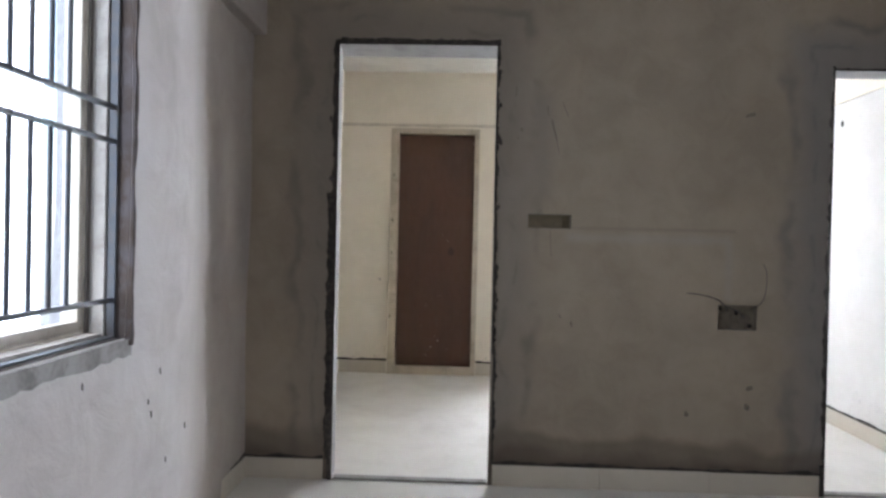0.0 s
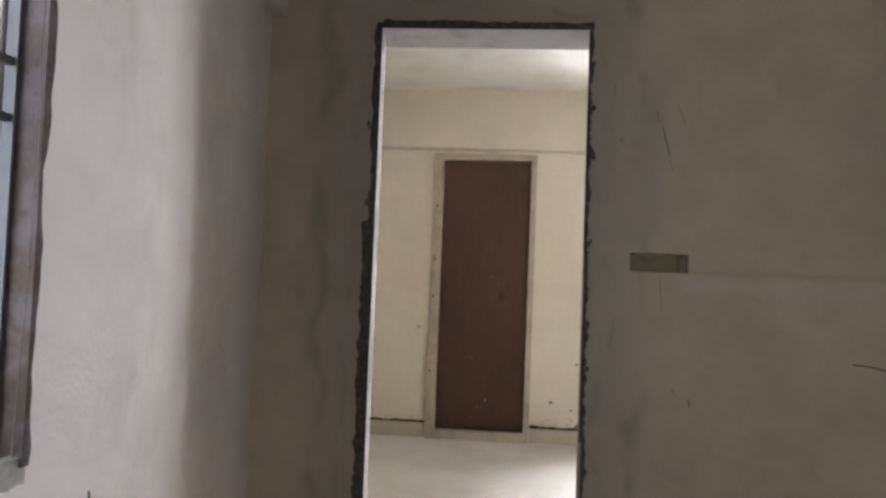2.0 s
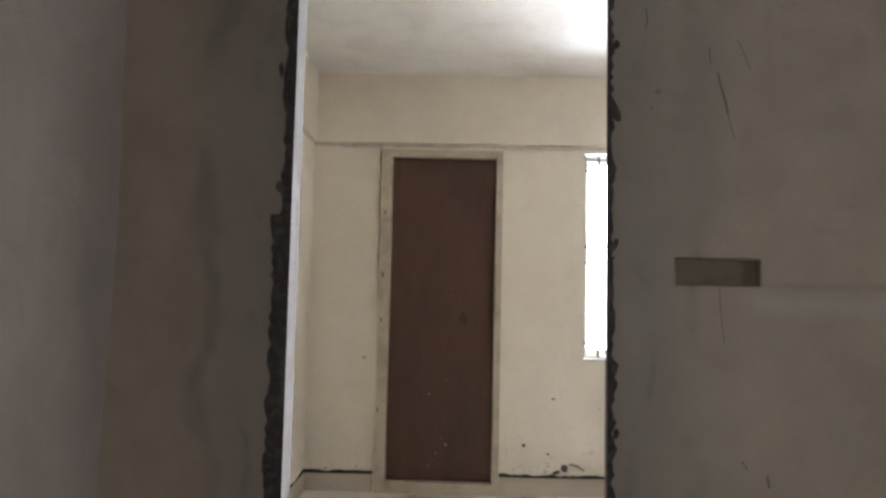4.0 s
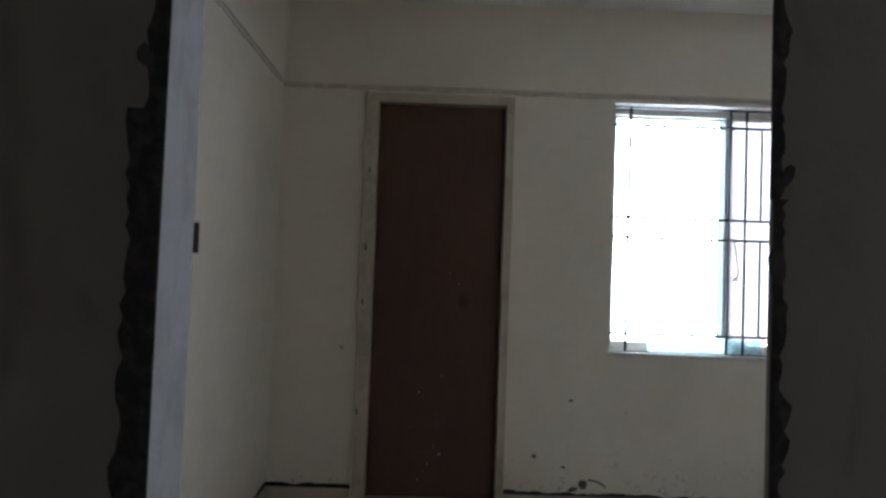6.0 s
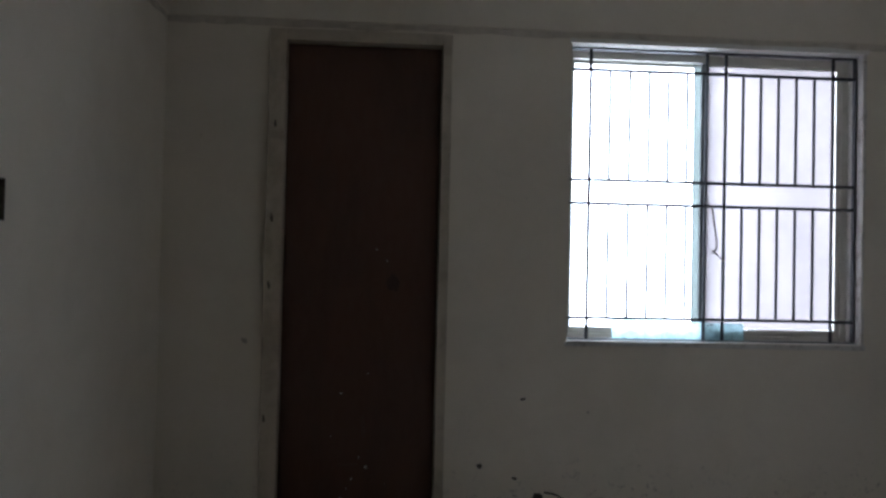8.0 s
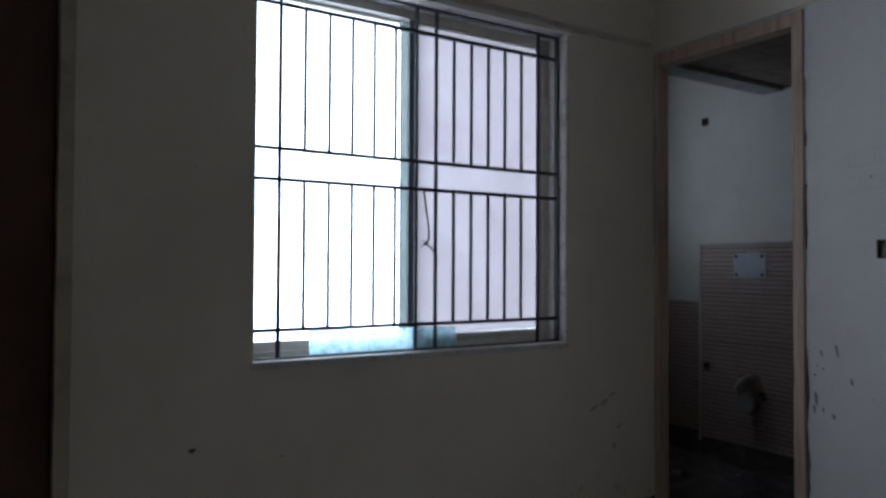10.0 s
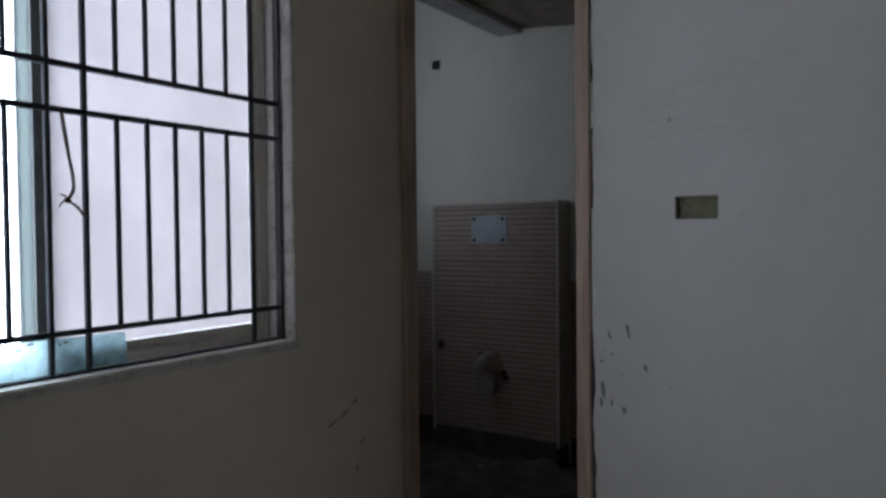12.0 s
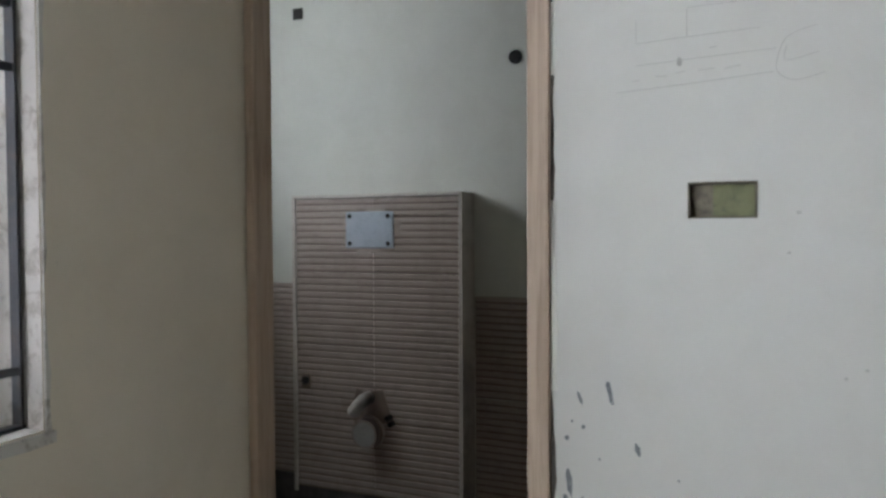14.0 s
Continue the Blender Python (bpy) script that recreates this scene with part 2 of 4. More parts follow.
M_GLASS = glass_material("clear_window_glass", (0.97, 0.99, 1.0), 0.06, (0.8, 0.85, 0.9))
M_DUSTY = glass_material("tinted_lilac_glass", (0.1, 0.094, 0.1), 0.85, (0.215, 0.192, 0.19))
M_STRIP = glass_material("sea_green_frosted_glass", (0.7, 0.88, 0.9), 0.62, (0.66, 0.84, 0.88), 0.3)
M_SHEEN = glass_material("pale_green_glass_edge", (0.19, 0.22, 0.21), 0.4, (0.25, 0.285, 0.27))


def glow(name, color, strength):
    k = Mat(name)
    e = k.t.nodes.new("ShaderNodeEmission")
    e.inputs[0].default_value, e.inputs[1].default_value = (*color, 1), strength
    k.link(e.outputs[0], k.out.inputs["Surface"])
    return k.m


# ---- mesh helpers ----


def mesh_of(name, bm, mat, smooth=False):
    me = bpy.data.meshes.new(name)
    bm.normal_update()
    bm.to_mesh(me)
    bm.free()
    for m in (mat if isinstance(mat, (list, tuple)) else (mat,)):
        me.materials.append(m)
    if smooth:
        for p in me.polygons:
            p.use_smooth = True
    return me


def part(name, bm, mat, parent=None, label="", smooth=False):
    ob = new(name, mesh_of(name, bm, mat, smooth))
    if parent is not None:
        ob.parent = parent
    if label:
        tagged(ob, label)
    return ob


def structure(name, bm, mat, label, category):
    return tagged(part(name, bm, mat), label, category, kind="structure")


def thing(name, label, category, m=None, group="", kind=""):
    ob = new(name)
    if m is not None:
        ob.matrix_basis = m
    return tagged(ob, label, category, group, kind)


def box(x0, x1, y0, y1, z0, z1, bevel=0.0, bm=None):
    own = bm is None
    tmp = bmesh.new()
    bmesh.ops.create_cube(tmp, size=1)
    for v in tmp.verts:
        v.co = ((x0 + x1) / 2 + v.co.x * (x1 - x0), (y0 + y1) / 2 + v.co.y * (y1 - y0), (z0 + z1) / 2 + v.co.z * (z1 - z0))
    if bevel:
        bmesh.ops.bevel(tmp, geom=tmp.edges[:], offset=bevel, segments=2, affect="EDGES", profile=0.6)
    if own:
        return tmp
    me = bpy.data.meshes.new("tmp")
    tmp.to_mesh(me)
    tmp.free()
    bm.from_mesh(me)
    bpy.data.meshes.remove(me)
    return bm


def rod(a, b, r, seg=8, bm=None):
    bm = bm or bmesh.new()
    a, b = Vector(a), Vector(b)
    q = (b - a).to_track_quat("Z", "Y").to_matrix().to_4x4()
    bmesh.ops.create_cone(bm, cap_ends=True, segments=seg, radius1=r, radius2=r, depth=(b - a).length,
                          matrix=Matrix.Translation((a + b) / 2) @ q)
    return bm


def tube(points, r, seg=6, bm=None):
    """A thin cable along points."""
    bm = bm or bmesh.new()
    pts = [Vector(p) for p in points]
    rings = []
    for i, p in enumerate(pts):
        d = (pts[min(i + 1, len(pts) - 1)] - pts[max(i - 1, 0)]).normalized()
        q = d.to_track_quat("Z", "Y")
        rings.append([bm.verts.new(p + q @ Vector((r * math.cos(2 * math.pi * j / seg), r * math.sin(2 * math.pi * j / seg), 0))) for j in range(seg)])
    for a, b in zip(rings, rings[1:]):
        for j in range(seg):
            bm.faces.new((a[j], a[(j + 1) % seg], b[(j + 1) % seg], b[j]))
    bm.faces.new(rings[0][::-1])
    bm.faces.new(rings[-1])
    return bm


def smooth_path(points, n=6):
    """Points on a soft curve through the given ones."""
    p = [Vector(q) for q in points]
    out = []
    for i in range(len(p) - 1):
        a, b, c, d = p[max(i - 1, 0)], p[i], p[i + 1], p[min(i + 2, len(p) - 1)]
        for s in range(n):
            t = s / n
            out.append(0.5 * (2 * b + (c - a) * t + (2 * a - 5 * b + 4 * c - d) * t * t + (3 * b - a - 3 * c + d) * t ** 3))
    return out + [p[-1]]


def breaks(lo, hi, marks, step):
    vals = sorted({lo, hi, *[m for m in marks if lo < m < hi]})
    out = []
    for a, b in zip(vals, vals[1:]):
        n = max(1, round((b - a) / step))
        out += [a + (b - a) * i / n for i in range(n)]
    return out + [hi]


def wall(u0, u1, z0, z1, holes, axis, inner, outer, step=10.0, shift=None, reveal=1):
    """A wall with openings that go through it. axis 'x': it runs along x with its faces at y inner and outer; 'y' the other way. The reveals take material slot reveal."""
    us = breaks(u0, u1, [h[i] for h in holes for i in (0, 1)], step)
    zs = breaks(z0, z1, [h[i] for h in holes for i in (2, 3)], step)
    bm, made = bmesh.new(), {}

    def vert(i, k, side):
        if (i, k, side) not in made:
            u, d, z = us[i], (inner, outer)[side], zs[k]
            if shift:
                d += shift(u, z)
            made[i, k, side] = bm.verts.new((u, d, z) if axis == "x" else (d, u, z))
        return made[i, k, side]

    def solid(i, k):
        if not (0 <= i < len(us) - 1 and 0 <= k < len(zs) - 1):
            return False
        u, z = (us[i] + us[i + 1]) / 2, (zs[k] + zs[k + 1]) / 2
        return not any(a < u < b and c < z < d for a, b, c, d in holes)

    for i in range(len(us) - 1):
        for k in range(len(zs) - 1):
            if not solid(i, k):
                continue
            for s in (0, 1):
                bm.faces.new([vert(*c, s) for c in ((i, k), (i + 1, k), (i + 1, k + 1), (i, k + 1))])
            for di, dk, a, b in ((-1, 0, (i, k), (i, k + 1)), (1, 0, (i + 1, k), (i + 1, k + 1)), (0, -1, (i, k), (i + 1, k)), (0, 1, (i, k + 1), (i + 1, k + 1))):
                if not solid(i + di, k + dk):
                    f = bm.faces.new((vert(*a, 0), vert(*b, 0), vert(*b, 1), vert(*a, 1)))
                    f.material_index = reveal if 0 <= i + di < len(us) - 1 and 0 <= k + dk < len(zs) - 1 else 0
    bmesh.ops.recalc_face_normals(bm, faces=bm.faces[:])
    return bm


def ragged(u0, u1, z0, z1, rng, axis, at, out, step=0.03, wobble=0.008, along="z"):
    """A thin strip with one straight and one broken edge, at a wall's face."""
    bm = bmesh.new()
    n = max(3, int(((z1 - z0) if along == "z" else (u1 - u0)) / step))
    rows, w = [], 0.0
    for i in range(n + 1):
        w = 0.55 * w + rng.uniform(-wobble, wobble)
        f = i / n
        if along == "z":
            a, b = (u0, z0 + (z1 - z0) * f), (u1 + w, z0 + (z1 - z0) * f)
        else:
            a, b = (u0 + (u1 - u0) * f, z0), (u0 + (u1 - u0) * f, z1 + w)
        rows.append([(p[0], d, p[1]) if axis == "x" else (d, p[0], p[1]) for d in (at, at + out) for p in (a, b)])
    vs = [[bm.verts.new(p) for p in r] for r in rows]
    for r, s in zip(vs, vs[1:]):
        for i, j in ((0, 1), (1, 3), (3, 2), (2, 0)):
            bm.faces.new((r[i], r[j], s[j], s[i]))
    bm.faces.new((vs[0][0], vs[0][1], vs[0][3], vs[0][2]))
    bm.faces.new((vs[-1][0], vs[-1][1], vs[-1][3], vs[-1][2]))
    bmesh.ops.recalc_face_normals(bm, faces=bm.faces[:])
    return bm


def blot(u, z, ru, rz, lean, rng, axis, at, out, n=11):
    """A flat, uneven smear on a wall."""
    bm = bmesh.new()
    rim = []
    for i in range(n):
        a, r = 2 * math.pi * i / n, rng.uniform(0.65, 1.1)
        p, q = ru * r * math.cos(a), rz * r * math.sin(a)
        p, q = u + p * math.cos(lean) - q * math.sin(lean), z + p * math.sin(lean) + q * math.cos(lean)
        rim.append((p, q))
    put = lambda p, d: (p[0], d, p[1]) if axis == "x" else (d, p[0], p[1])
    a = [bm.verts.new(put(p, at)) for p in rim]
    b = [bm.verts.new(put(p, at + out)) for p in rim]
    bm.faces.new(b)
    for i in range(n):
        bm.faces.new((a[i], a[(i + 1) % n], b[(i + 1) % n], b[i]))
    bmesh.ops.recalc_face_normals(bm, faces=bm.faces[:])
    return bm


# ---- the setting ----
CEIL = 2.61
XLB, XR, YB, Y1, Y2 = -1.0, 2.56, 6.76, 3.95, 4.11
BACK = -1.3
XRA = 3.3


def bend(y, z):
    """The near stretch of the wall stands forward of the corner and swells slightly."""
    s = min(max((y - 2.7) / 1.0, 0), 1)
    return -0.115 * s * s * (3 - 2 * s) + 0.006 * math.sin(y * 4.1 + z * 2.3) + 0.004 * math.sin(z * 6.1)


WIN_A = (1.24, 2.48, 0.87, 2.12)
TAPED, SOCKET = (0.405, 0.609, 1.23, 1.298), (1.305, 1.486, 0.771, 0.889)
PUTTY_BOX, CREAM_BOX = (5.677, 5.793, 1.182, 1.247), (5.42, 5.565, 1.238, 1.345)
WIN_B = (0.715, 2.022, 0.838, 2.118)
floor_a = structure("floor_1", box(-1.2, XRA, BACK, Y1 + 0.08, -0.12, 0.0), M_FLOOR, "cream vitrified tile floor, dusty, bare room", "floor")
floor_b = structure("floor_2", box(-1.2, XR + 0.07, Y1 + 0.08, YB + 0.2, -0.12, 0.0), M_FLOOR, "cream vitrified tile floor with window glare", "floor")
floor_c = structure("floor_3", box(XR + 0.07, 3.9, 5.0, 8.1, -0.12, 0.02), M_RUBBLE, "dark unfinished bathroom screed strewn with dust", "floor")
structure("ceiling_1", box(-1.2, 4.0, BACK - 0.2, Y1 + 0.08, CEIL, CEIL + 0.15), M_CEIL, "pale painted concrete ceiling", "ceiling")
structure("ceiling_2", box(-1.2, XR + 0.06, Y1 + 0.08, YB + 0.2, CEIL, CEIL + 0.15), M_CEIL, "white painted ceiling of the cream room", "ceiling")
structure("ceiling_3", box(XR + 0.06, 4.0, Y1 + 0.08, 8.3, CEIL, CEIL + 0.15), M_CEIL, "pale bathroom ceiling above the loft slab", "ceiling")

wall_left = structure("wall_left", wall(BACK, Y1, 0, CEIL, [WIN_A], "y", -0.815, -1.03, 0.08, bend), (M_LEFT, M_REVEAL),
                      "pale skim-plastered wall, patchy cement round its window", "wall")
between = wall(-1.2, XRA, 0, CEIL, [(-0.508, 0.242, 0, 2.09), (1.815, 2.53, 0, 1.994), TAPED, SOCKET], "x", Y1, Y2)
for v in between.verts:
    if abs(v.co.x - 0.242) < 0.001 and v.co.y > Y1 + 0.1 and v.co.z < 2.2:
        v.co.x += 0.09  # the jamb opens towards the cream room
    if abs(v.co.x + 0.508) < 0.001 and v.co.y > Y1 + 0.1 and v.co.z < 2.2:
        v.co.x -= 0.014
    if v.co.x < 0.4 and v.co.y > Y1 + 0.1 and 2.08 < v.co.z < 2.1:
        v.co.z -= 0.02
wall_between = structure("wall_between", between, (M_GREY, M_JAMB), "bare grey cement-plastered wall with two frameless doorways", "wall")
# added out of view: keeps the side opening's light off the far wall
structure("wall_light_block", wall(1.5, XRA, 0, CEIL, [], "x", 2.1, 2.22), (M_GREY, M_JAMB), "unseen grey plastered wall added to block the side light", "wall")
structure("wall_behind", wall(-1.2, XRA, 0, CEIL, [], "x", BACK, BACK - 0.15), (M_GREY, M_JAMB), "bare grey plastered wall behind the start", "wall")
# opening out of view, added so that backdrop_3 lights the left wall
WIN_R = (-0.6, 1.5, 0.6, 2.12)
structure("wall_side", wall(BACK, Y1, 0, CEIL, [WIN_R], "y", XRA, XRA + 0.15), (M_GREY, M_JAMB), "bare grey plastered wall with an unseen opening added for light", "wall")
structure("wall_cream_left", wall(Y2, YB + 0.2, 0, CEIL, [CREAM_BOX], "y", XLB, XLB - 0.15), (M_CREAM, M_CREAM), "cream distempered wall with a faint beam line", "wall")
wall_window = structure("wall_window", wall(XLB - 0.15, XR + 0.07, 0, CEIL, [WIN_B, (-0.56, 0.185, 0.02, 2.11)], "x", YB, YB + 0.2),
                        (M_CREAM, M_SILLW), "cream distempered wall, scuffed and stained near the floor", "wall")
wall_right = structure("wall_right", wall(Y2, YB, 0, CEIL, [(6.045, 6.757, 0, 2.10), PUTTY_BOX], "y", XR, XR + 0.07), (M_WHITE, M_JAMB),
                       "off-white puttied wall with dark smears and pencil lines", "wall")
wall_bath = structure("wall_bath", wall(5.0, 8.1, 0, CEIL, [], "y", 3.72, 3.87), (M_BATH, M_BATH), "pale plastered bathroom wall above ribbed tiles", "wall")
# guessed opening out of view, added so that backdrop_4 lights the bathroom
VENT = (2.68, 3.12, 1.4, 2.1)
structure("wall_vent", wall(XR + 0.07, 3.72, 0, CEIL, [VENT], "x", 7.95, 8.1), (M_BATH, M_JAMB), "pale bathroom wall with an unseen opening added for light", "wall")
structure("wall_bath_side", wall(XR + 0.07, 3.72, 0, CEIL, [], "x", 5.15, 5.0), (M_BATH, M_BATH), "pale plastered bathroom side wall", "wall")
structure("wall_bath_near", wall(YB + 0.2, 7.95, 0, CEIL, [], "y", XR + 0.07, XR - 0.02), (M_BATH, M_BATH), "pale plastered bathroom wall beside the door", "wall")

# beams stand slightly proud of the walls
structure("beam_1", box(XLB, XR, YB - 0.01, YB, 2.166, CEIL, 0.004), M_CREAM, "cream beam face over window and door", "beam")
structure("beam_2", box(XLB, XLB + 0.012, Y2, YB - 0.01, 2.166, CEIL, 0.004), M_CREAM, "cream beam face along the side wall", "beam")
structure("beam_3", box(XR - 0.012, XR, Y2, YB - 0.01, 2.125, CEIL, 0.004), M_CREAM, "cream beam face over the bathroom door", "beam")
structure("beam_4", box(-0.95, -0.86, 2.6, Y1, 2.125, CEIL, 0.012), M_LEFT, "plastered beam in the corner by the window", "beam")
structure("beam_5", box(XR + 0.07, 3.72, 6.87, 7.0, 2.135, CEIL, 0.004), M_JAMB, "grey plastered beam under the bathroom loft", "beam")
loft = box(XR + 0.07, 3.72, 5.15, 6.87, 2.16, 2.26)
for v in loft.verts:
    v.co.z -= 0.1 * (6.87 - v.co.y)  # the slab falls towards the inner wall
structure("loft_slab", loft, M_LOFT, "raw brown underside of a bathroom loft slab", "loft")

band_rng = random.Random(9)
part("joint_line", ragged(XLB + 0.002, XR - 0.02, 2.165, 2.142, band_rng, "x", YB, -0.004, 0.05, 0.006, "u"), M_JOINT, wall_window, "rough brown joint line under the beam")
part("joint_line", ragged(Y2, YB - 0.002, 2.165, 2.145, band_rng, "y", XLB, 0.004, 0.05, 0.006, "u"), M_JOINT, bpy.data.objects["wall_cream_left"], "rough brown joint line under the beam")

# daylight beyond the openings
for name, a, b, c, glow_color, strength in (
        ("backdrop_1", (-3.2, -3.0, -1.0), (0, 9, 0), (0, 0, 7), (0.88, 0.95, 1.06), GLOW_A),
        ("backdrop_2", (-3.0, 9.0, -1.0), (5.62, 0, 0), (0, 0, 7), (0.9, 0.948, 1.025), GLOW_B),
        ("backdrop_3", (5.0, -3.5, -1.0), (0, 7, 0), (0, 0, 7), (0.88, 0.94, 1.08), GLOW_C),
        ("backdrop_4", (2.66, 9.3, -1.0), (1.5, 0, 0), (0, 0, 6), (0.99, 1.0, 0.95), GLOW_D)):
    bm = bmesh.new()
    a, b, c = Vector(a), Vector(b), Vector(c)
    bm.faces.new([bm.verts.new(p) for p in (a, a + b, a + b + c, a + c)])
    structure(name, bm, glow(name + "_haze", glow_color, strength), "white hazy daylight beyond the window", "sky")

# ---- skirting, threshold, broken edges ----
rng = random.Random(4)


def skirting(name, runs, axis, face, out, top=0.1):
    root = thing(name, "cream tile skirting with a dark unfilled joint on top", "skirting", kind="structure")
    for a, b in runs:
        n = max(1, round((b - a) / 0.6))
        for i in range(n):
            u0, u1 = a + (b - a) * i / n + 0.001, a + (b - a) * (i + 1) / n - 0.001
            t = top + rng.uniform(-0.002, 0.002)
            d0, d1 = sorted((face, face + out))
            part("tile", box(u0, u1, d0, d1, 0, t, 0.0015) if axis == "x" else box(d0, d1, u0, u1, 0, t, 0.0015), M_TILE, root)
        part("joint", ragged(a, b, top - 0.002, top + 0.013, rng, axis, face, out * 0.45, 0.025, 0.006, "u"), M_DARKGAP, root, "dark ragged mortar joint")
    return root


skirting("baseboard_1", ((-0.93, -0.55), (0.262, 1.79), (2.55, XRA)), "x", Y1, -0.012)
skirting("baseboard_2", ((3.35, Y1 - 0.012),), "y", -0.932, 0.012)
skirting("baseboard_3", ((XLB, -0.575), (0.2, XR - 0.012)), "x", YB, -0.012, 0.108)
skirting("baseboard_4", ((Y2, YB - 0.012),), "y", XLB, 0.012, 0.108)
skirting("baseboard_5", ((Y2, 6.03),), "y", XR, -0.012, 0.1)


def doorway_edge(name, x0, x1, top, wide, label):
    root = thing(name, label, "doorway", kind="structure")
    part("edge", ragged(x0, x0 - wide * 1.2, 0.1, top * 0.66, rng, "x", Y1, -0.004, 0.016, 0.006), M_DARKGAP, root)
    part("edge", ragged(x0, x0 - wide * 0.75, top * 0.66, top + 0.02, rng, "x", Y1, -0.004, 0.016, 0.005), M_DARKGAP, root)
    for a, b, off in ((0.1, top * 0.3, 0.014), (top * 0.3, top * 0.62, 0.006), (top * 0.62, top, 0.0)):
        part("edge", ragged(x1 + wide * off * 25, x1 + wide * (off * 25 + 0.45), a, b, rng, "x", Y1, -0.004, 0.01, 0.006), M_DARKGAP, root)
    part("edge", ragged(x0 - wide * 0.4, x1 + wide * 0.5, top, top + wide * 0.75, rng, "x", Y1, -0.004, 0.015, 0.004, "u"), M_DARKGAP, root)
    chips = random.Random(round(x0 * 100) + 77)
    for i in range(round(wide * 700)):
        side = chips.choice((0, 0, 1, 1, 2))
        z = chips.uniform(0.2, top)
        x = (x0 - wide * chips.uniform(0.6, 1.2), x1 + wide * chips.uniform(0.2, 0.7), chips.uniform(x0, x1))[side]
        z = top + wide * chips.uniform(0.4, 0.9) if side == 2 else z
        a, b = chips.uniform(0.005, 0.011), chips.uniform(0.008, 0.03)
        part("chip", blot(x, z, *((b, a) if side == 2 else (a, b)), chips.uniform(-0.3, 0.3), chips, "x", Y1, -0.0045 - 0.0002 * i, 9), M_DARKGAP if i % 3 else M_REVEAL, root)
    part("foot", box(x0 - 0.024, x0 - 0.001, Y1 - 0.009, Y1 - 0.0005, 0, 0.15, 0.003), M_DARKGAP, root, "dark gap at the end of the skirting")
    part("threshold", box(x0 + 0.004, x1 - 0.004, Y1 + 0.002, Y1 + 0.05, 0, 0.012, 0.004), M_CEMENT, root, "grey cement threshold strip")
    return root


doorway_edge("doorway_1", -0.508, 0.242, 2.09, 0.034, "broken black mortar edge of a frameless doorway")
doorway_edge("doorway_2", 1.815, 2.53, 1.994, 0.014, "thin chipped mortar edge of a frameless doorway")

# ---- the brown door ----
door_1 = thing("door_1", "closed dark brown flush door, paint-splashed near its foot", "door", kind="structure")
DX0, DX1, DZ0, DZ1 = -0.498, 0.155, 0.068, 2.075
part("leaf", box(DX0 + 0.003, DX1 - 0.003, YB + 0.012, YB + 0.047, DZ0 + 0.003, DZ1 - 0.003, 0.003), M_BROWN, door_1)
part("frame", box(DX0 - 0.068, DX0, YB - 0.04, YB + 0.1, 0.0, 2.122, 0.004), M_FRAMEC, door_1, "cream-grey painted frame with a raised sill")
part("frame", box(DX1, DX1 + 0.04, YB - 0.04, YB + 0.1, 0.0, 2.122, 0.004), M_FRAMEC, door_1)
part("frame", box(DX0, DX1, YB - 0.04, YB + 0.1, DZ1, 2.122, 0.004), M_FRAMEC, door_1)
part("sill", box(DX0, DX1, YB - 0.04, YB + 0.1, 0.0, DZ0, 0.004), M_FRAMEC, door_1)
part("backing", box(DX0 - 0.06, DX1 + 0.03, YB + 0.1, YB + 0.14, 0.02, 2.11), M_FRAMEC, door_1)
for i, (x, z, ru, rz) in enumerate(((-0.106, 1.21, 0.005, 0.005), (-0.06, 1.16, 0.006, 0.005), (-0.24, 0.6, 0.007, 0.006), (-0.13, 0.685, 0.003, 0.006),
                                    (-0.13, 0.29, 0.011, 0.01), (-0.19, 0.24, 0.006, 0.007), (-0.235, 0.16, 0.005, 0.008), (-0.21, 0.2, 0.003, 0.005),
                                    (-0.16, 0.33, 0.004, 0.012), (-0.28, 0.42, 0.003, 0.003), (-0.05, 0.22, 0.003, 0.004))):
    part("splash", blot(x, z, ru * 0.7, rz * 0.7, rng.uniform(-0.4, 0.4), rng, "x", YB + 0.0125, -0.0018, 8), M_DROPS, door_1, "dried pale paint splash" if i == 0 else "")
for x, z, ru, rz in ((-0.145, 0.46, 0.012, 0.06), (-0.2, 0.3, 0.05, 0.008), (0.11, 0.14, 0.03, 0.035)):
    part("smudge", blot(x, z, ru, rz, 0.05, rng, "x", YB + 0.0125, -0.0012, 12), M_SMUDGE, door_1)
part("stain", blot(-0.03, 1.07, 0.03, 0.042, 0.1, rng, "x", YB + 0.0125, -0.0012, 14), M_STAIN, door_1, "dark hand stain by the missing latch")
for x, z in ((-0.545, 1.05), (-0.535, 1.72), (-0.55, 0.5), (-0.54, 1.33)):
    part("chip", blot(x, z, 0.006, 0.02, 0.1, rng, "x", YB - 0.04, -0.002, 8), M_SMEAR, door_1)

# ---- windows ----


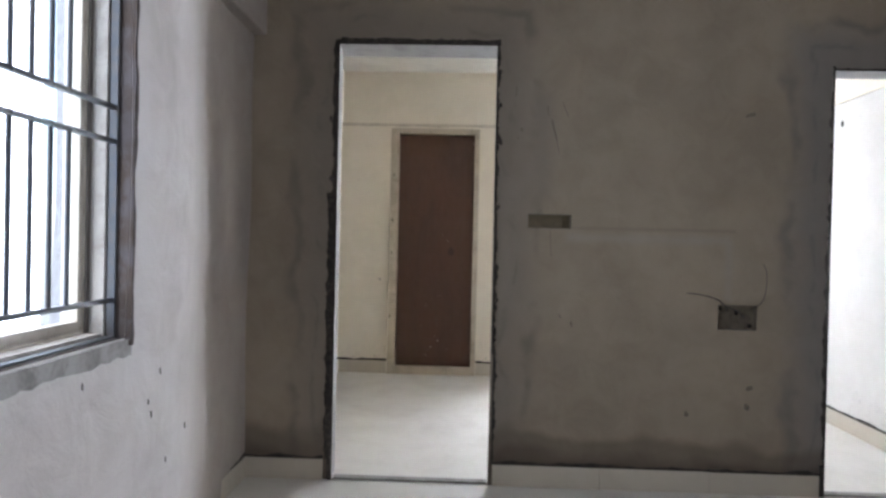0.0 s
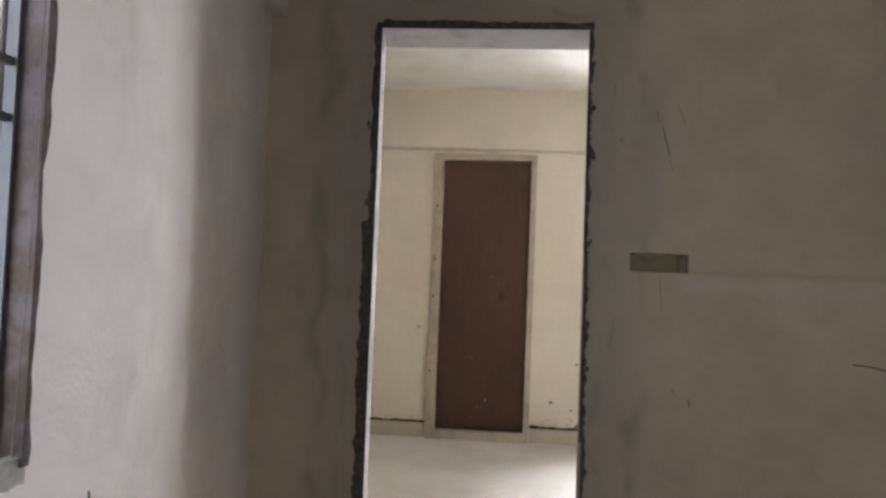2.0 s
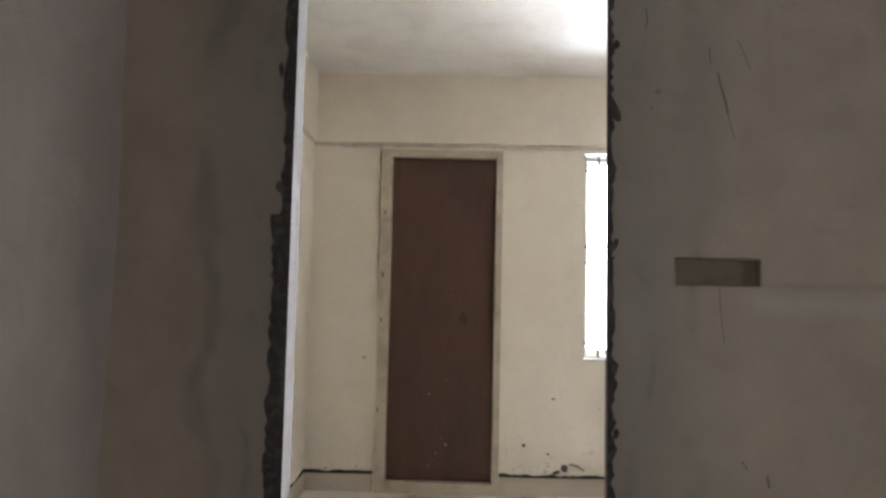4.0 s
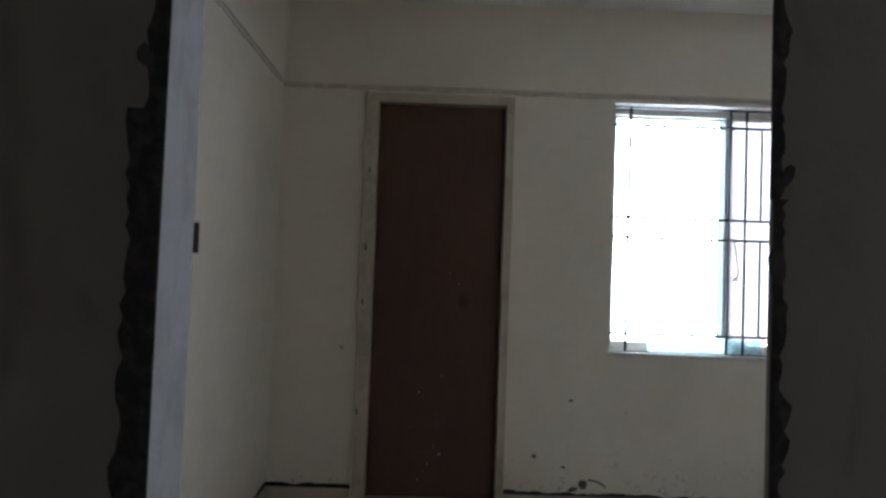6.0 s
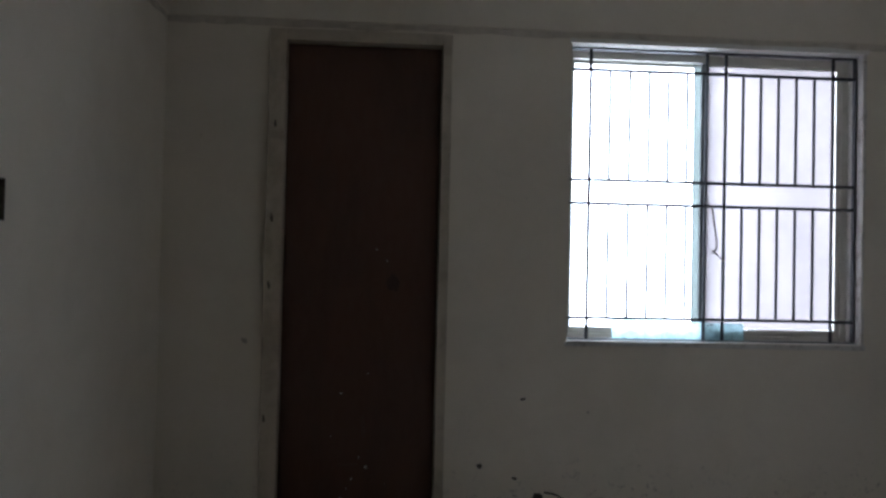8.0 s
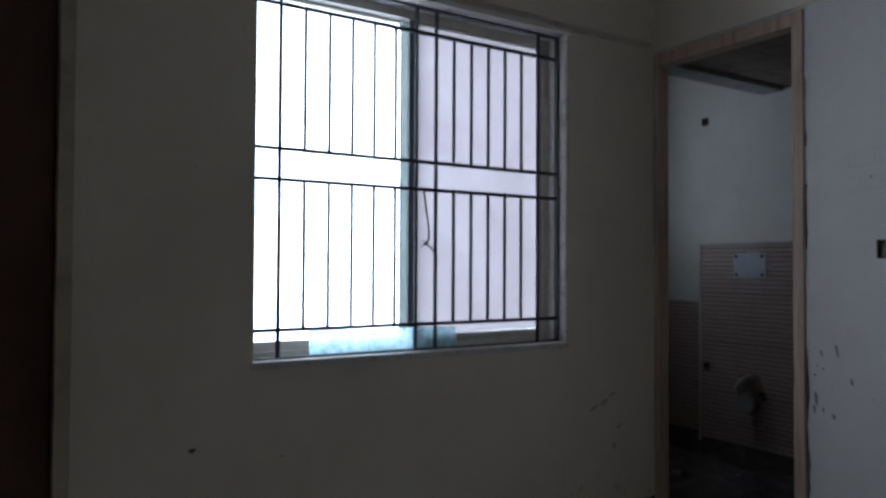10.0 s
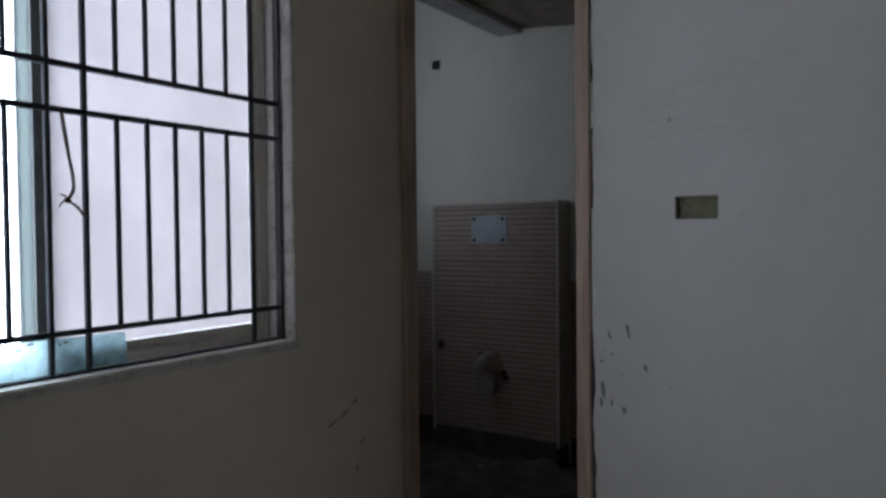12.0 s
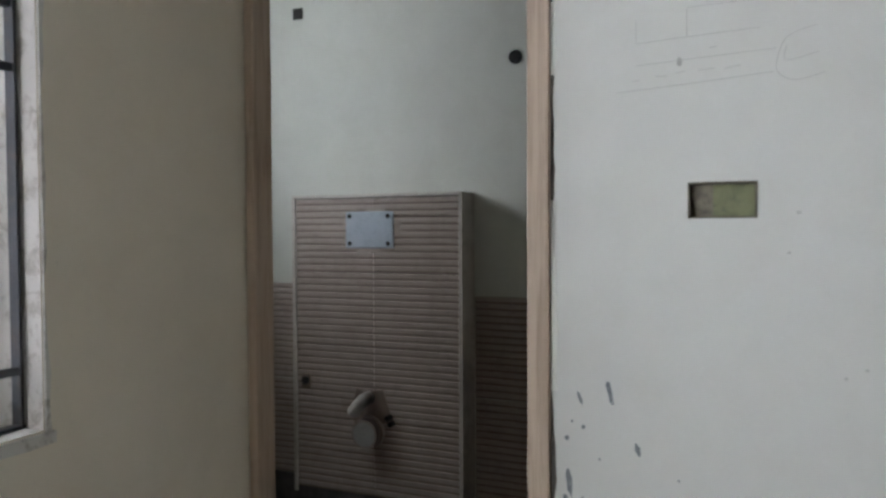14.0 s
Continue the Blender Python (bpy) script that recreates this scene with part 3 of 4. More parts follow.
def window(name, label, m, w, h, dusty_right, split, grille_at, frame_at, alu):
    """A sliding aluminium window in a wall opening. Across u, out of the room v, up z, from the opening's lower corner."""
    root = thing(name, label, "window", m, kind="structure")
    f0, f1 = frame_at, frame_at + 0.065
    t = 0.032
    part("window_frame", box(0, t, f0, f1, 0, h, 0.003), alu, root)
    part("window_frame", box(w - t, w, f0, f1, 0, h, 0.003), alu, root)
    part("window_frame", box(t, w - t, f0, f1, h - t, h, 0.003), alu, root)
    part("window_sill", box(t, w - t, f0, f1, 0, 0.022, 0.003), alu, root, "ivory aluminium track with two rails")
    for v in (f0 + 0.012, f0 + 0.04):
        part("track", box(t, w - t, v, v + 0.004, 0.022, 0.034), alu, root)
    for side, (a, b, v) in enumerate(((t, split + 0.015, f0 + 0.034), (split - 0.028, w - t, f0 + 0.006))):
        sl, sr = (0.014, 0.03) if side == 0 else (0.03, 0.02)
        sash = part("sash", box(a, a + sl, v, v + 0.022, 0.034, h - t, 0.002), alu if side == 0 else M_ALUD, root, "sliding sash, stile and rails")
        part("stile", box(b - sr, b, v, v + 0.022, 0.034, h - t, 0.002), alu, sash)
        part("rail", box(a + sl, b - sr, v, v + 0.022, 0.03, 0.05, 0.002), alu, sash)
        part("rail", box(a + sl, b - sr, v, v + 0.022, h - t - 0.012, h - t, 0.002), alu, sash)
        tinted = side == 1 and dusty_right
        pane = part("pane", box(a + sl - 0.004, b - sr + 0.004, v + 0.009, v + 0.013, 0.046, h - t - 0.008), M_GLASS, sash, "clear glass")
        pane.visible_shadow = False
        if tinted:
            # inset leaves a bright margin in place of the light-catching sash edge
            film = bmesh.new()
            film.faces.new([film.verts.new((u, v + 0.0084, z)) for u, z in ((a + sl + 0.001, 0.053), (b - sr - 0.005, 0.053), (b - sr - 0.005, h - t - 0.01), (a + sl + 0.001, h - t - 0.01))])
            part("film", film, M_DUSTY, sash, "dusty lilac film, inset to draw the bright edge line")
            part("interlock", box(a - 0.028, a - 0.0005, v + 0.009, v + 0.013, 0.046, h - t - 0.008), M_SHEEN, sash, "pale green overlapping glass edge").visible_shadow = False
            part("bead", box(a - 0.031, a - 0.0285, v + 0.006, v + 0.016, 0.034, h - t, 0.0005), M_ALUD, sash)
    return root


def grille(label, m, w, h, bars, long_bars, levels):
    root = thing("window_grille", label, "grille", m)
    r = 0.0067
    for z in levels:
        part("rail", box(0.002, w - 0.002, -r, r, z - r, z + r, 0.0015), M_IRON, root)
    t = 0.003
    part("flat", box(0.002, w - 0.002, -0.011, 0.011, 0.001, 0.001 + 2 * t, 0.001), M_IRON, root, "flat iron edge bar")
    part("flat", box(0.002, w - 0.002, -0.011, 0.011, h - 0.002 - 2 * t, h - 0.002, 0.001), M_IRON, root)
    part("flat", box(w - 0.004 - 2 * t, w - 0.004, -0.011, 0.011, 0.007, h - 0.008, 0.001), M_IRON, root)
    part("flat", box(0.004, 0.004 + 2 * t, -0.011, 0.011, 0.007, h - 0.008, 0.001), M_IRON, root)
    for x in long_bars:
        part("bar", rod((x, 0.0, 0.0), (x, 0.0, h - 0.004), r * 1.15, 8), M_IRON, root)
    lo, mid0, mid1, hi = levels
    for x in bars:
        part("bar", rod((x, 0.001, lo), (x, 0.001, mid0), r, 8), M_IRON, root)
        part("bar", rod((x, 0.001, mid1), (x, 0.001, hi), r, 8), M_IRON, root)
    for x in (*bars, *long_bars):
        for z in (mid0, mid1):
            b = bmesh.new()
            bmesh.ops.create_icosphere(b, subdivisions=1, radius=r * 1.5, matrix=Matrix.Translation((x, -0.001, z)))
            part("weld", b, M_IRON, root)
    return root


LEVELS = (0.934, 1.434, 1.537, 2.022)
x0, x1, z0, z1 = WIN_B
w, h = x1 - x0, z1 - z0
mb = pose(x0, YB, z0)
window("window_1", "ivory aluminium sliding window, one clear and one dusty pane", mb, w, h, True, 1.365 - x0, 0.05, 0.105, M_ALU)
grille("dark grey iron window grille with a plain middle band", pose(x0, YB + 0.05, z0), w, h,
       [x - x0 for x in (0.9, 0.989, 1.076, 1.162, 1.248, 1.502, 1.583, 1.664, 1.746, 1.829)],
       [x - x0 for x in (0.812, 1.335, 1.421, 1.915)], [z - z0 for z in LEVELS])
part("sill_edge", ragged(x0 - 0.01, x1 + 0.02, z0 - 0.004, z0 - 0.022, rng, "x", YB, -0.005, 0.05, 0.003, "u"), M_SILLW, wall_window, "pale chipped cement sill edge")
part("jamb_edge", ragged(x1 + 0.002, x1 + 0.01, z0 - 0.01, z1, rng, "x", YB, -0.005, 0.05, 0.005), M_SILLW, wall_window, "pale chipped cement jamb edge")
part("head_edge", ragged(x0 - 0.01, x1 + 0.02, z1 + 0.002, z1 + 0.022, rng, "x", YB, -0.012, 0.05, 0.004, "u"), M_CEIL, wall_window, "pale ledge above the window")
# the strip of spare glass on the sill
strip = thing("glass_strip", "loose strip of sea-green frosted glass leaning behind the grille", "glass", pose(1.235, YB + 0.078, z0 + 0.001, -8, 0.2, 0))
b = box(-0.3, 0.3, -0.0025, 0.0025, 0.0, 0.082, 0.001)
for v in b.verts:
    v.co.z += 0.004 * math.sin(v.co.x * 17) * (v.co.z > 0.04)
part("pane", b, M_STRIP, strip).visible_shadow = False
for i in range(12):
    part("chip", blot(rng.uniform(-0.28, 0.2), rng.uniform(0.055, 0.078), rng.uniform(0.003, 0.012), 0.0032, 0.1, rng, "x", -0.003, -0.0006, 7), M_SMEAR, strip)
# twine on the grille
twine = thing("twine", "brown twine knotted to the window grille", "string")
part("strand", tube(smooth_path([(1.362, YB + 0.044, 1.437), (1.37, YB + 0.04, 1.37), (1.384, YB + 0.042, 1.3), (1.386, YB + 0.04, 1.26), (1.373, YB + 0.04, 1.232)]), 0.0028), M_WIRE, twine)
part("strand", tube(smooth_path([(1.368, YB + 0.046, 1.437), (1.382, YB + 0.042, 1.33), (1.39, YB + 0.04, 1.262), (1.376, YB + 0.038, 1.235)]), 0.0022), M_WIRE, twine)
part("end", tube(smooth_path([(1.373, YB + 0.04, 1.234), (1.395, YB + 0.038, 1.216), (1.416, YB + 0.04, 1.192)]), 0.0032), M_WIRE, twine)
part("end", tube(smooth_path([(1.373, YB + 0.04, 1.234), (1.362, YB + 0.04, 1.228), (1.355, YB + 0.042, 1.216)]), 0.002), M_WIRE, twine)
part("end", tube(smooth_path([(1.373, YB + 0.04, 1.236), (1.366, YB + 0.04, 1.243), (1.358, YB + 0.042, 1.245)]), 0.002), M_WIRE, twine)
part("end", tube(smooth_path([(1.414, YB + 0.04, 1.194), (1.42, YB + 0.04, 1.198), (1.423, YB + 0.04, 1.203)]), 0.002), M_WIRE, twine)
b = bmesh.new()
bmesh.ops.create_icosphere(b, subdivisions=2, radius=0.008, matrix=Matrix.Translation((1.374, YB + 0.04, 1.233)))
part("knot", b, M_WIRE, twine)

# the window of the bare room: across runs along y, out runs along -x
y0, y1, z0, z1 = WIN_A
w, h = y1 - y0, z1 - z0
ma = pose(-0.815, y0, z0, 0, 0, 90)
window("window_2", "ivory aluminium sliding window in a rough reveal", ma, w, h, False, 0.62, 0.05, 0.105, M_ALU_SHADED)
lining = bpy.data.objects["window_2"]
part("lining", box(w - 0.016, w, 0.058, 0.105, 0, h, 0.003), M_LINING, lining, "grey mortar jamb lining")
# no real part: a dark strip for the shade between frame and lining
part("gap_shade", box(w - 0.032, w - 0.0165, 0.0985, 0.105, 0.015, h, 0.001), M_GAP_SHADE, lining, "dark strip standing in for the shaded gap beside the frame")
part("lining", box(0, w - 0.016, 0.062, 0.105, 0, 0.014, 0.003), M_LINING, lining)
grille("dark grey iron window grille, rusted at its ends", pose(-0.856, y0, z0, 0, 0, 90), w, h,
       [2.25 - y0 - 0.077 * i for i in range(13)], [], [z - z0 for z in (0.975, 1.415, 1.508, 2.03)])
part("patch", ragged(y0 - 0.02, y1 + 0.02, z0 - 0.003, z0 - 0.05, rng, "y", -0.815, 0.006, 0.02, 0.005, "u"), M_CEMENT, wall_left, "grey cement patch under the sill")
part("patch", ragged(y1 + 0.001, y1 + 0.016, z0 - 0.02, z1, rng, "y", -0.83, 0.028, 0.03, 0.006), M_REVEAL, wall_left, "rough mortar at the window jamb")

# ---- boxes and marks in the bare room ----


def wall_box(name, label, hole, axis, face, out, inside, depth=0.04, category="socket box"):
    """A metal box sunk into a hole of a wall: four sides and a back. out points into the room."""
    root = thing(name, label, category)
    put = lambda a, b, c, d, e, f, bev=0.0: box(a, b, *sorted((c, d)), e, f, bev) if axis == "x" else box(*sorted((c, d)), a, b, e, f, bev)
    u0, u1, z0, z1 = hole
    e, d0, d1 = 0.003, face - out * depth, face + out * 0.0015
    part("side", put(u0 + 0.0005, u1 - 0.0005, d0, d1, z1 - e, z1 - 0.0005), M_STEEL, root)
    part("side", put(u0 + 0.0005, u1 - 0.0005, d0, d1, z0 + 0.0005, z0 + e), M_STEEL, root)
    part("side", put(u0 + 0.0005, u0 + e, d0, d1, z0 + e, z1 - e), M_STEEL, root)
    part("side", put(u1 - e, u1 - 0.0005, d0, d1, z0 + e, z1 - e), M_STEEL, root)
    part("back", put(u0 + e, u1 - e, d0, d0 + out * 0.004, z0 + e, z1 - e), inside, root)
    return root


def lumpy(u0, u1, z0, z1, axis, at, out, low, high, seed):
    """Mortar pressed into a box: an uneven face that falls from depth low to high along the box."""
    bm = bmesh.new()
    nu, nz = 14, 8
    rows = []
    for i in range(nu + 1):
        row = []
        for k in range(nz + 1):
            u, z = u0 + (u1 - u0) * i / nu, z0 + (z1 - z0) * k / nz
            d = at - out * (low + (high - low) * i / nu + 0.006 * noise.noise((u * 40, z * 40, seed)))
            row.append(bm.verts.new((u, d, z) if axis == "x" else (d, u, z)))
        rows.append(row)
    for i in range(nu):
        for k in range(nz):
            bm.faces.new((rows[i][k], rows[i + 1][k], rows[i + 1][k + 1], rows[i][k + 1]))
    return bm


box1 = wall_box("switch_box", "switch box filled with brown mortar in grey plaster", TAPED, "x", Y1, -1, M_OPEN, 0.035, "switch box")
part("mortar", lumpy(0.409, 0.57, 1.234, 1.294, "x", Y1, -1, 0.008, 0.008, 1), M_TAPE, box1, "brown mortar fill", True)
part("mortar", lumpy(0.57, 0.605, 1.234, 1.294, "x", Y1, -1, 0.016, 0.022, 2), M_TAPE, box1, smooth=True)
box2 = wall_box("socket_box", "open zinc socket box with loose black cable ends", SOCKET, "x", Y1, -1, M_STEEL)
YS = Y1 + 0.036
part("mortar", blot(1.35, 0.83, 0.03, 0.035, 0.2, rng, "x", YS, -0.006), M_STEEL, box2)
part("mortar", blot(1.44, 0.825, 0.028, 0.03, 0.6, rng, "x", YS, -0.008), M_GOUGE, box2)
for x, z in ((1.325, 0.87), (1.466, 0.79), (1.4, 0.85)):
    part("hole", blot(x, z, 0.011, 0.011, 0, rng, "x", YS - 0.001, -0.0015), M_HOLE, box2)
part("cable", tube(smooth_path([(1.36, Y1 + 0.034, 0.86), (1.33, Y1 - 0.01, 0.885), (1.29, Y1 - 0.035, 0.915), (1.22, Y1 - 0.04, 0.935), (1.15, Y1 - 0.03, 0.942)]), 0.003), M_CABLE, box2, "thin black cable")
part("cable", tube(smooth_path([(1.33, Y1 - 0.01, 0.885), (1.37, Y1 - 0.02, 0.87), (1.4, Y1 - 0.015, 0.855), (1.43, Y1 + 0.01, 0.83)]), 0.003), M_CABLE, box2)
part("cable", tube(smooth_path([(1.46, Y1 + 0.02, 0.87), (1.478, Y1 - 0.008, 0.885), (1.51, Y1 - 0.012, 0.92), (1.525, Y1 - 0.008, 1.0), (1.52, Y1 - 0.006, 1.06), (1.505, Y1 - 0.004, 1.085)]), 0.0017), M_CABLE, box2)


def crack(points, r, axis_parent, mat, label=""):
    return part("scratch", tube(smooth_path(points, 5), r, 5), mat, axis_parent, label)


Y = Y1 - 0.0005
crack([(0.508, Y, 1.745), (0.516, Y, 1.71), (0.527, Y, 1.67), (0.532, Y, 1.645)], 0.003, wall_between, M_SMEAR, "dark gouge in the plaster")
crack([(0.532, Y, 1.645), (0.54, Y, 1.61), (0.548, Y, 1.585)], 0.0012, wall_between, M_GOUGE)
crack([(0.487, Y, 1.808), (0.489, Y, 1.785), (0.492, Y, 1.766)], 0.0022, wall_between, M_GOUGE)
crack([(0.557, Y, 1.825), (0.573, Y, 1.79), (0.587, Y, 1.753)], 0.0014, wall_between, M_GOUGE)
crack([(0.336, Y, 1.9), (0.338, Y, 1.87), (0.333, Y, 1.85)], 0.0025, wall_between, M_GOUGE)
part("mark", blot(0.366, 1.695, 0.008, 0.009, 0.2, rng, "x", Y1, -0.0012), M_GOUGE, wall_between)
part("mark", blot(0.35, 1.655, 0.004, 0.006, 0.2, rng, "x", Y1, -0.0012), M_GOUGE, wall_between)
crack([(0.56, Y, 0.825), (0.567, Y, 0.815), (0.572, Y, 0.806)], 0.0022, wall_between, M_GOUGE)
crack([(0.51, Y, 1.228), (0.513, Y, 1.17), (0.52, Y, 1.1)], 0.0015, wall_between, M_GOUGE)
for x, z, a, c in ((1.43, 1.78, 0.03, 0.012), (1.17, 0.37, 0.012, 0.018), (1.46, 0.5, 0.02, 0.012), (0.62, 0.78, 0.004, 0.02), (1.45, 0.41, 0.015, 0.02)):
    part("mark", blot(x, z, a, c, 0.2, rng, "x", Y1, -0.0012), M_GOUGE, wall_between)
for y, z in ((2.62, 0.66), (2.64, 0.62), (2.75, 0.45), (2.25, 0.78), (2.7, 0.74), (2.9, 0.52)):
    part("mark", blot(y, z, 0.003, 0.011, 0.15, rng, "y", -0.813, 0.0022), M_SMEAR, wall_left, "")

# ---- boxes and marks in the cream room ----
box3 = wall_box("switch_box", "open zinc switch box half filled with olive mortar", PUTTY_BOX, "y", XR, -1, M_STEEL, 0.03, "switch box")
part("mortar", lumpy(5.681, 5.75, 1.186, 1.243, "y", XR, -1, 0.006, 0.012, 3), M_OLIVE, box3, "olive mortar fill", True)
part("mortar", lumpy(5.75, 5.789, 1.186, 1.243, "y", XR, -1, 0.012, 0.015, 4), M_STEEL, box3, "grey dusty fill", True)
wall_box("switch_box", "small dark switch box in the cream wall", CREAM_BOX, "y", XLB, 1, M_HOLE, 0.045, "switch box")
part("hole", blot(5.365, 1.988, 0.022, 0.026, 0, rng, "y", XR, -0.002), M_HOLE, wall_right, "small dark conduit hole")
def on_putty(a, b):
    """A spot of the putty wall, by its steps along and down from the switch box."""
    return 5.793 - a * 0.000872, 1.247 - b * 0.001


for a, b, ru, rz, lean in ((-158, 395, 6, 32, 0.22), (-223, 408, 4, 17, 0.3), (-216, 463, 5, 5, 0), (-241, 453, 3, 3, 0), (-252, 487, 6, 6, 0), (-99, 496, 7, 14, 0.25),
                           (-180, 522, 2, 4, 0.3), (-247, 575, 8, 32, 0.1), (-255, 612, 6, 20, 0.1), (-217, 610, 5, 14, 0.1), (-173, 628, 8, 13, 0.3), (-15, 545, 3, 3, 0),
                           (208, 56, 6, 4, 0), (191, 126, 4, 3, 0), (292, 337, 4, 4, 0), (327, 321, 4, 3, 0), (400, 184, 4, 3, 0)):
    y, z = on_putty(a, b)
    part("smear", blot(y, z, ru * 0.00088, rz * 0.00092, -lean, rng, "y", XR, -0.0008), M_SMEARG if a < 100 else M_PENCIL, wall_right, "dark grey trowel smear" if a == -158 else "")
for line in (((-105, -257), (-5, -261), (135, -265)), ((-3, -310), (-3, -263)), ((-3, -313), (140, -315)), ((-105, -300), (-105, -257)),
             ((-105, -217), (30, -222), (165, -227)), ((-145, -170), (0, -177), (160, -187)), ((170, -340), (215, -357), (260, -343)),
             ((235, -260), (185, -245), (167, -210), (168, -185), (200, -170), (250, -180)), ((183, -230), (183, -205), (240, -215)),
             ((-112, -189), (-98, -190)), ((-65, -195), (-40, -194)), ((-25, -198), (-5, -200)), ((20, -200), (50, -201)), ((70, -199), (100, -203)), ((40, -238), (55, -239))):
    crack([(XR - 0.0002, *on_putty(*p)) for p in line], 0.0007, wall_right, M_PENCIL, "faint pencil sketch" if line[0] == (-105, -257) else "")
crack([(0.63, YB, 0.19), (0.68, YB, 0.18), (0.72, YB, 0.155)], 0.005, wall_window, M_SMEAR)
for x, z, a, c in ((0.6, 0.165, 0.025, 0.03), (0.55, 0.14, 0.03, 0.012), (0.53, 0.585, 0.013, 0.007), (0.5, 0.25, 0.014, 0.007), (0.35, 0.3, 0.012, 0.012)):
    part("stain", blot(x, z, a, c, rng.uniform(-0.5, 0.5), rng, "x", YB, -0.0012), M_SMEAR, wall_window, "dark scuff" if x == 0.6 else "")

for x, z, a, c in ((2.18, 0.55, 0.03, 0.007), (2.24, 0.57, 0.026, 0.01), (2.29, 0.6, 0.02, 0.007), (2.33, 0.46, 0.018, 0.009), (2.3, 0.38, 0.01, 0.016)):
    part("stain", blot(x, z, a, c, 0.35, rng, "x", YB, -0.0012, 15), M_SCUFF, wall_window, "faint brown scuff" if x == 2.18 else "")

# ---- bathroom door frame ----
door_2 = thing("door_2", "raw timber door frame without a door, plaster broken beside it", "door frame", kind="structure")
FX0, FX1 = XR - 0.012, XR + 0.058
part("jamb", box(FX0, FX1, 6.732, 6.756, 0, 2.06, 0.004), M_WOOD, door_2)
part("jamb", box(FX0, FX1, 6.046, 6.09, 0, 2.06, 0.004), M_WOOD, door_2)
part("head", box(FX0, FX1, 6.046, 6.756, 2.06, 2.115, 0.004), M_WOOD, door_2)
part("rebate", box(XR + 0.03, XR + 0.058, 6.09, 6.1, 0, 2.06, 0.002), M_WOOD, door_2)
part("gap", ragged(6.0445, 6.0385, 0.1, 0.85, rng, "y", XR, -0.001, 0.035, 0.006), M_SMEAR, door_2, "dark broken plaster gap")
part("gap", ragged(6.0445, 6.0395, 1.22, 1.46, rng, "y", XR, -0.001, 0.03, 0.004), M_SMEAR, door_2)
part("gap", ragged(6.0445, 6.0395, 1.6, 1.86, rng, "y", XR, -0.001, 0.03, 0.006), M_SMEAR, door_2)
part("filler", ragged(6.0445, 6.035, 0.85, 1.22, rng, "y", XR, -0.0015, 0.03, 0.006), M_CEIL, door_2, "pale filler beside the frame")
part("filler", ragged(6.0445, 6.033, 1.46, 1.6, rng, "y", XR, -0.0015, 0.03, 0.006), M_CEIL, door_2)
part("filler", ragged(6.0445, 6.033, 1.86, 2.1, rng, "y", XR, -0.0015, 0.03, 0.006), M_CEIL, door_2)

# ---- bathroom ----


def ribbed_tile(w, h, pitch, depth):
    """A tile with horizontal ribs; its face looks along -x, its lower corner at the origin, running to -y."""
    bm = bmesh.new()
    n = max(1, round(h / pitch))
    prof = [(0.0, 0.0)]
    for i in range(n):
        a = h * i / n
        p = h / n
        prof += [(-depth * 0.25, a + p * 0.02), (-depth * 0.25, a + p * 0.3), (-depth, a + p * 0.42), (-depth, a + p * 0.97)]
    prof.append((0.0, h))
    l = [bm.verts.new((x, 0, z)) for x, z in prof]
    r = [bm.verts.new((x, -w, z)) for x, z in prof]
    for i in range(len(prof) - 1):
        f = bm.faces.new((l[i], r[i], r[i + 1], l[i + 1]))
        if (i - 1) % 4 == 0 and 0 < i:
            f.material_index = 1
    bm.faces.new(l)
    bm.faces.new(r[::-1])
    bmesh.ops.recalc_face_normals(bm, faces=bm.faces[:])
    return bm


def tiled(parent, x, y_left, y_right, z0, z1, width, height):
    cols = max(1, round((y_left - y_right) / width))
    rows = max(1, round((z1 - z0) / height))
    w, h = (y_left - y_right) / cols, (z1 - z0) / rows
    data = mesh_of("tile", ribbed_tile(w - 0.003, h - 0.0015, 0.0255, 0.006), (M_RIB, M_GROUT))
    for i in range(cols):
        for k in range(rows):
            ob = new("tile", data)
            ob.parent = parent
            ob.matrix_basis = pose(x, y_left - i * w - 0.0015, z0 + k * h)


cistern = thing("cistern_box", "half-height boxed-in cistern clad in ribbed brown tiles", "cistern box")
CX, CL, CRT, CT = 3.592, 7.333, 6.628, 1.298
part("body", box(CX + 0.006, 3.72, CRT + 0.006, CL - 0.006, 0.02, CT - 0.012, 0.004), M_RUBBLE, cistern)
part("side_panel", box(CX + 0.003, 3.719, CRT - 0.004, CRT + 0.006, 0.13, CT - 0.012, 0.001), M_EDGE, cistern, "plain pale tile side")
part("edge_strip", box(CX - 0.003, CX + 0.006, CRT - 0.004, CRT + 0.008, 0.13, CT - 0.012, 0.001), M_EDGE, cistern)
part("edge_strip", box(CX - 0.003, CX + 0.006, CL - 0.006, CL + 0.008, 0.13, CT - 0.012, 0.001), M_EDGE, cistern, "pale vertical tile edge")
part("top", box(CX - 0.004, 3.72, CRT - 0.004, CL + 0.006, CT - 0.012, CT, 0.002), M_EDGE, cistern, "plain tile top")
tiled(cistern, CX + 0.006, CL - 0.008, CRT + 0.01, 0.15, CT - 0.014, 0.36, 0.3)
plate = thing("flush_plate", "pale blue protective flush plate cover with four screws", "flush plate")
part("cover", box(CX - 0.008, CX, 6.895, 7.095, 1.095, 1.232, 0.004), M_PALEBLUE, plate)
for y in (6.915, 7.076):
    for z in (1.112, 1.215):
        part("screw", rod((CX - 0.013, y, z), (CX - 0.006, y, z), 0.0085, 10), M_HOLE, plate)
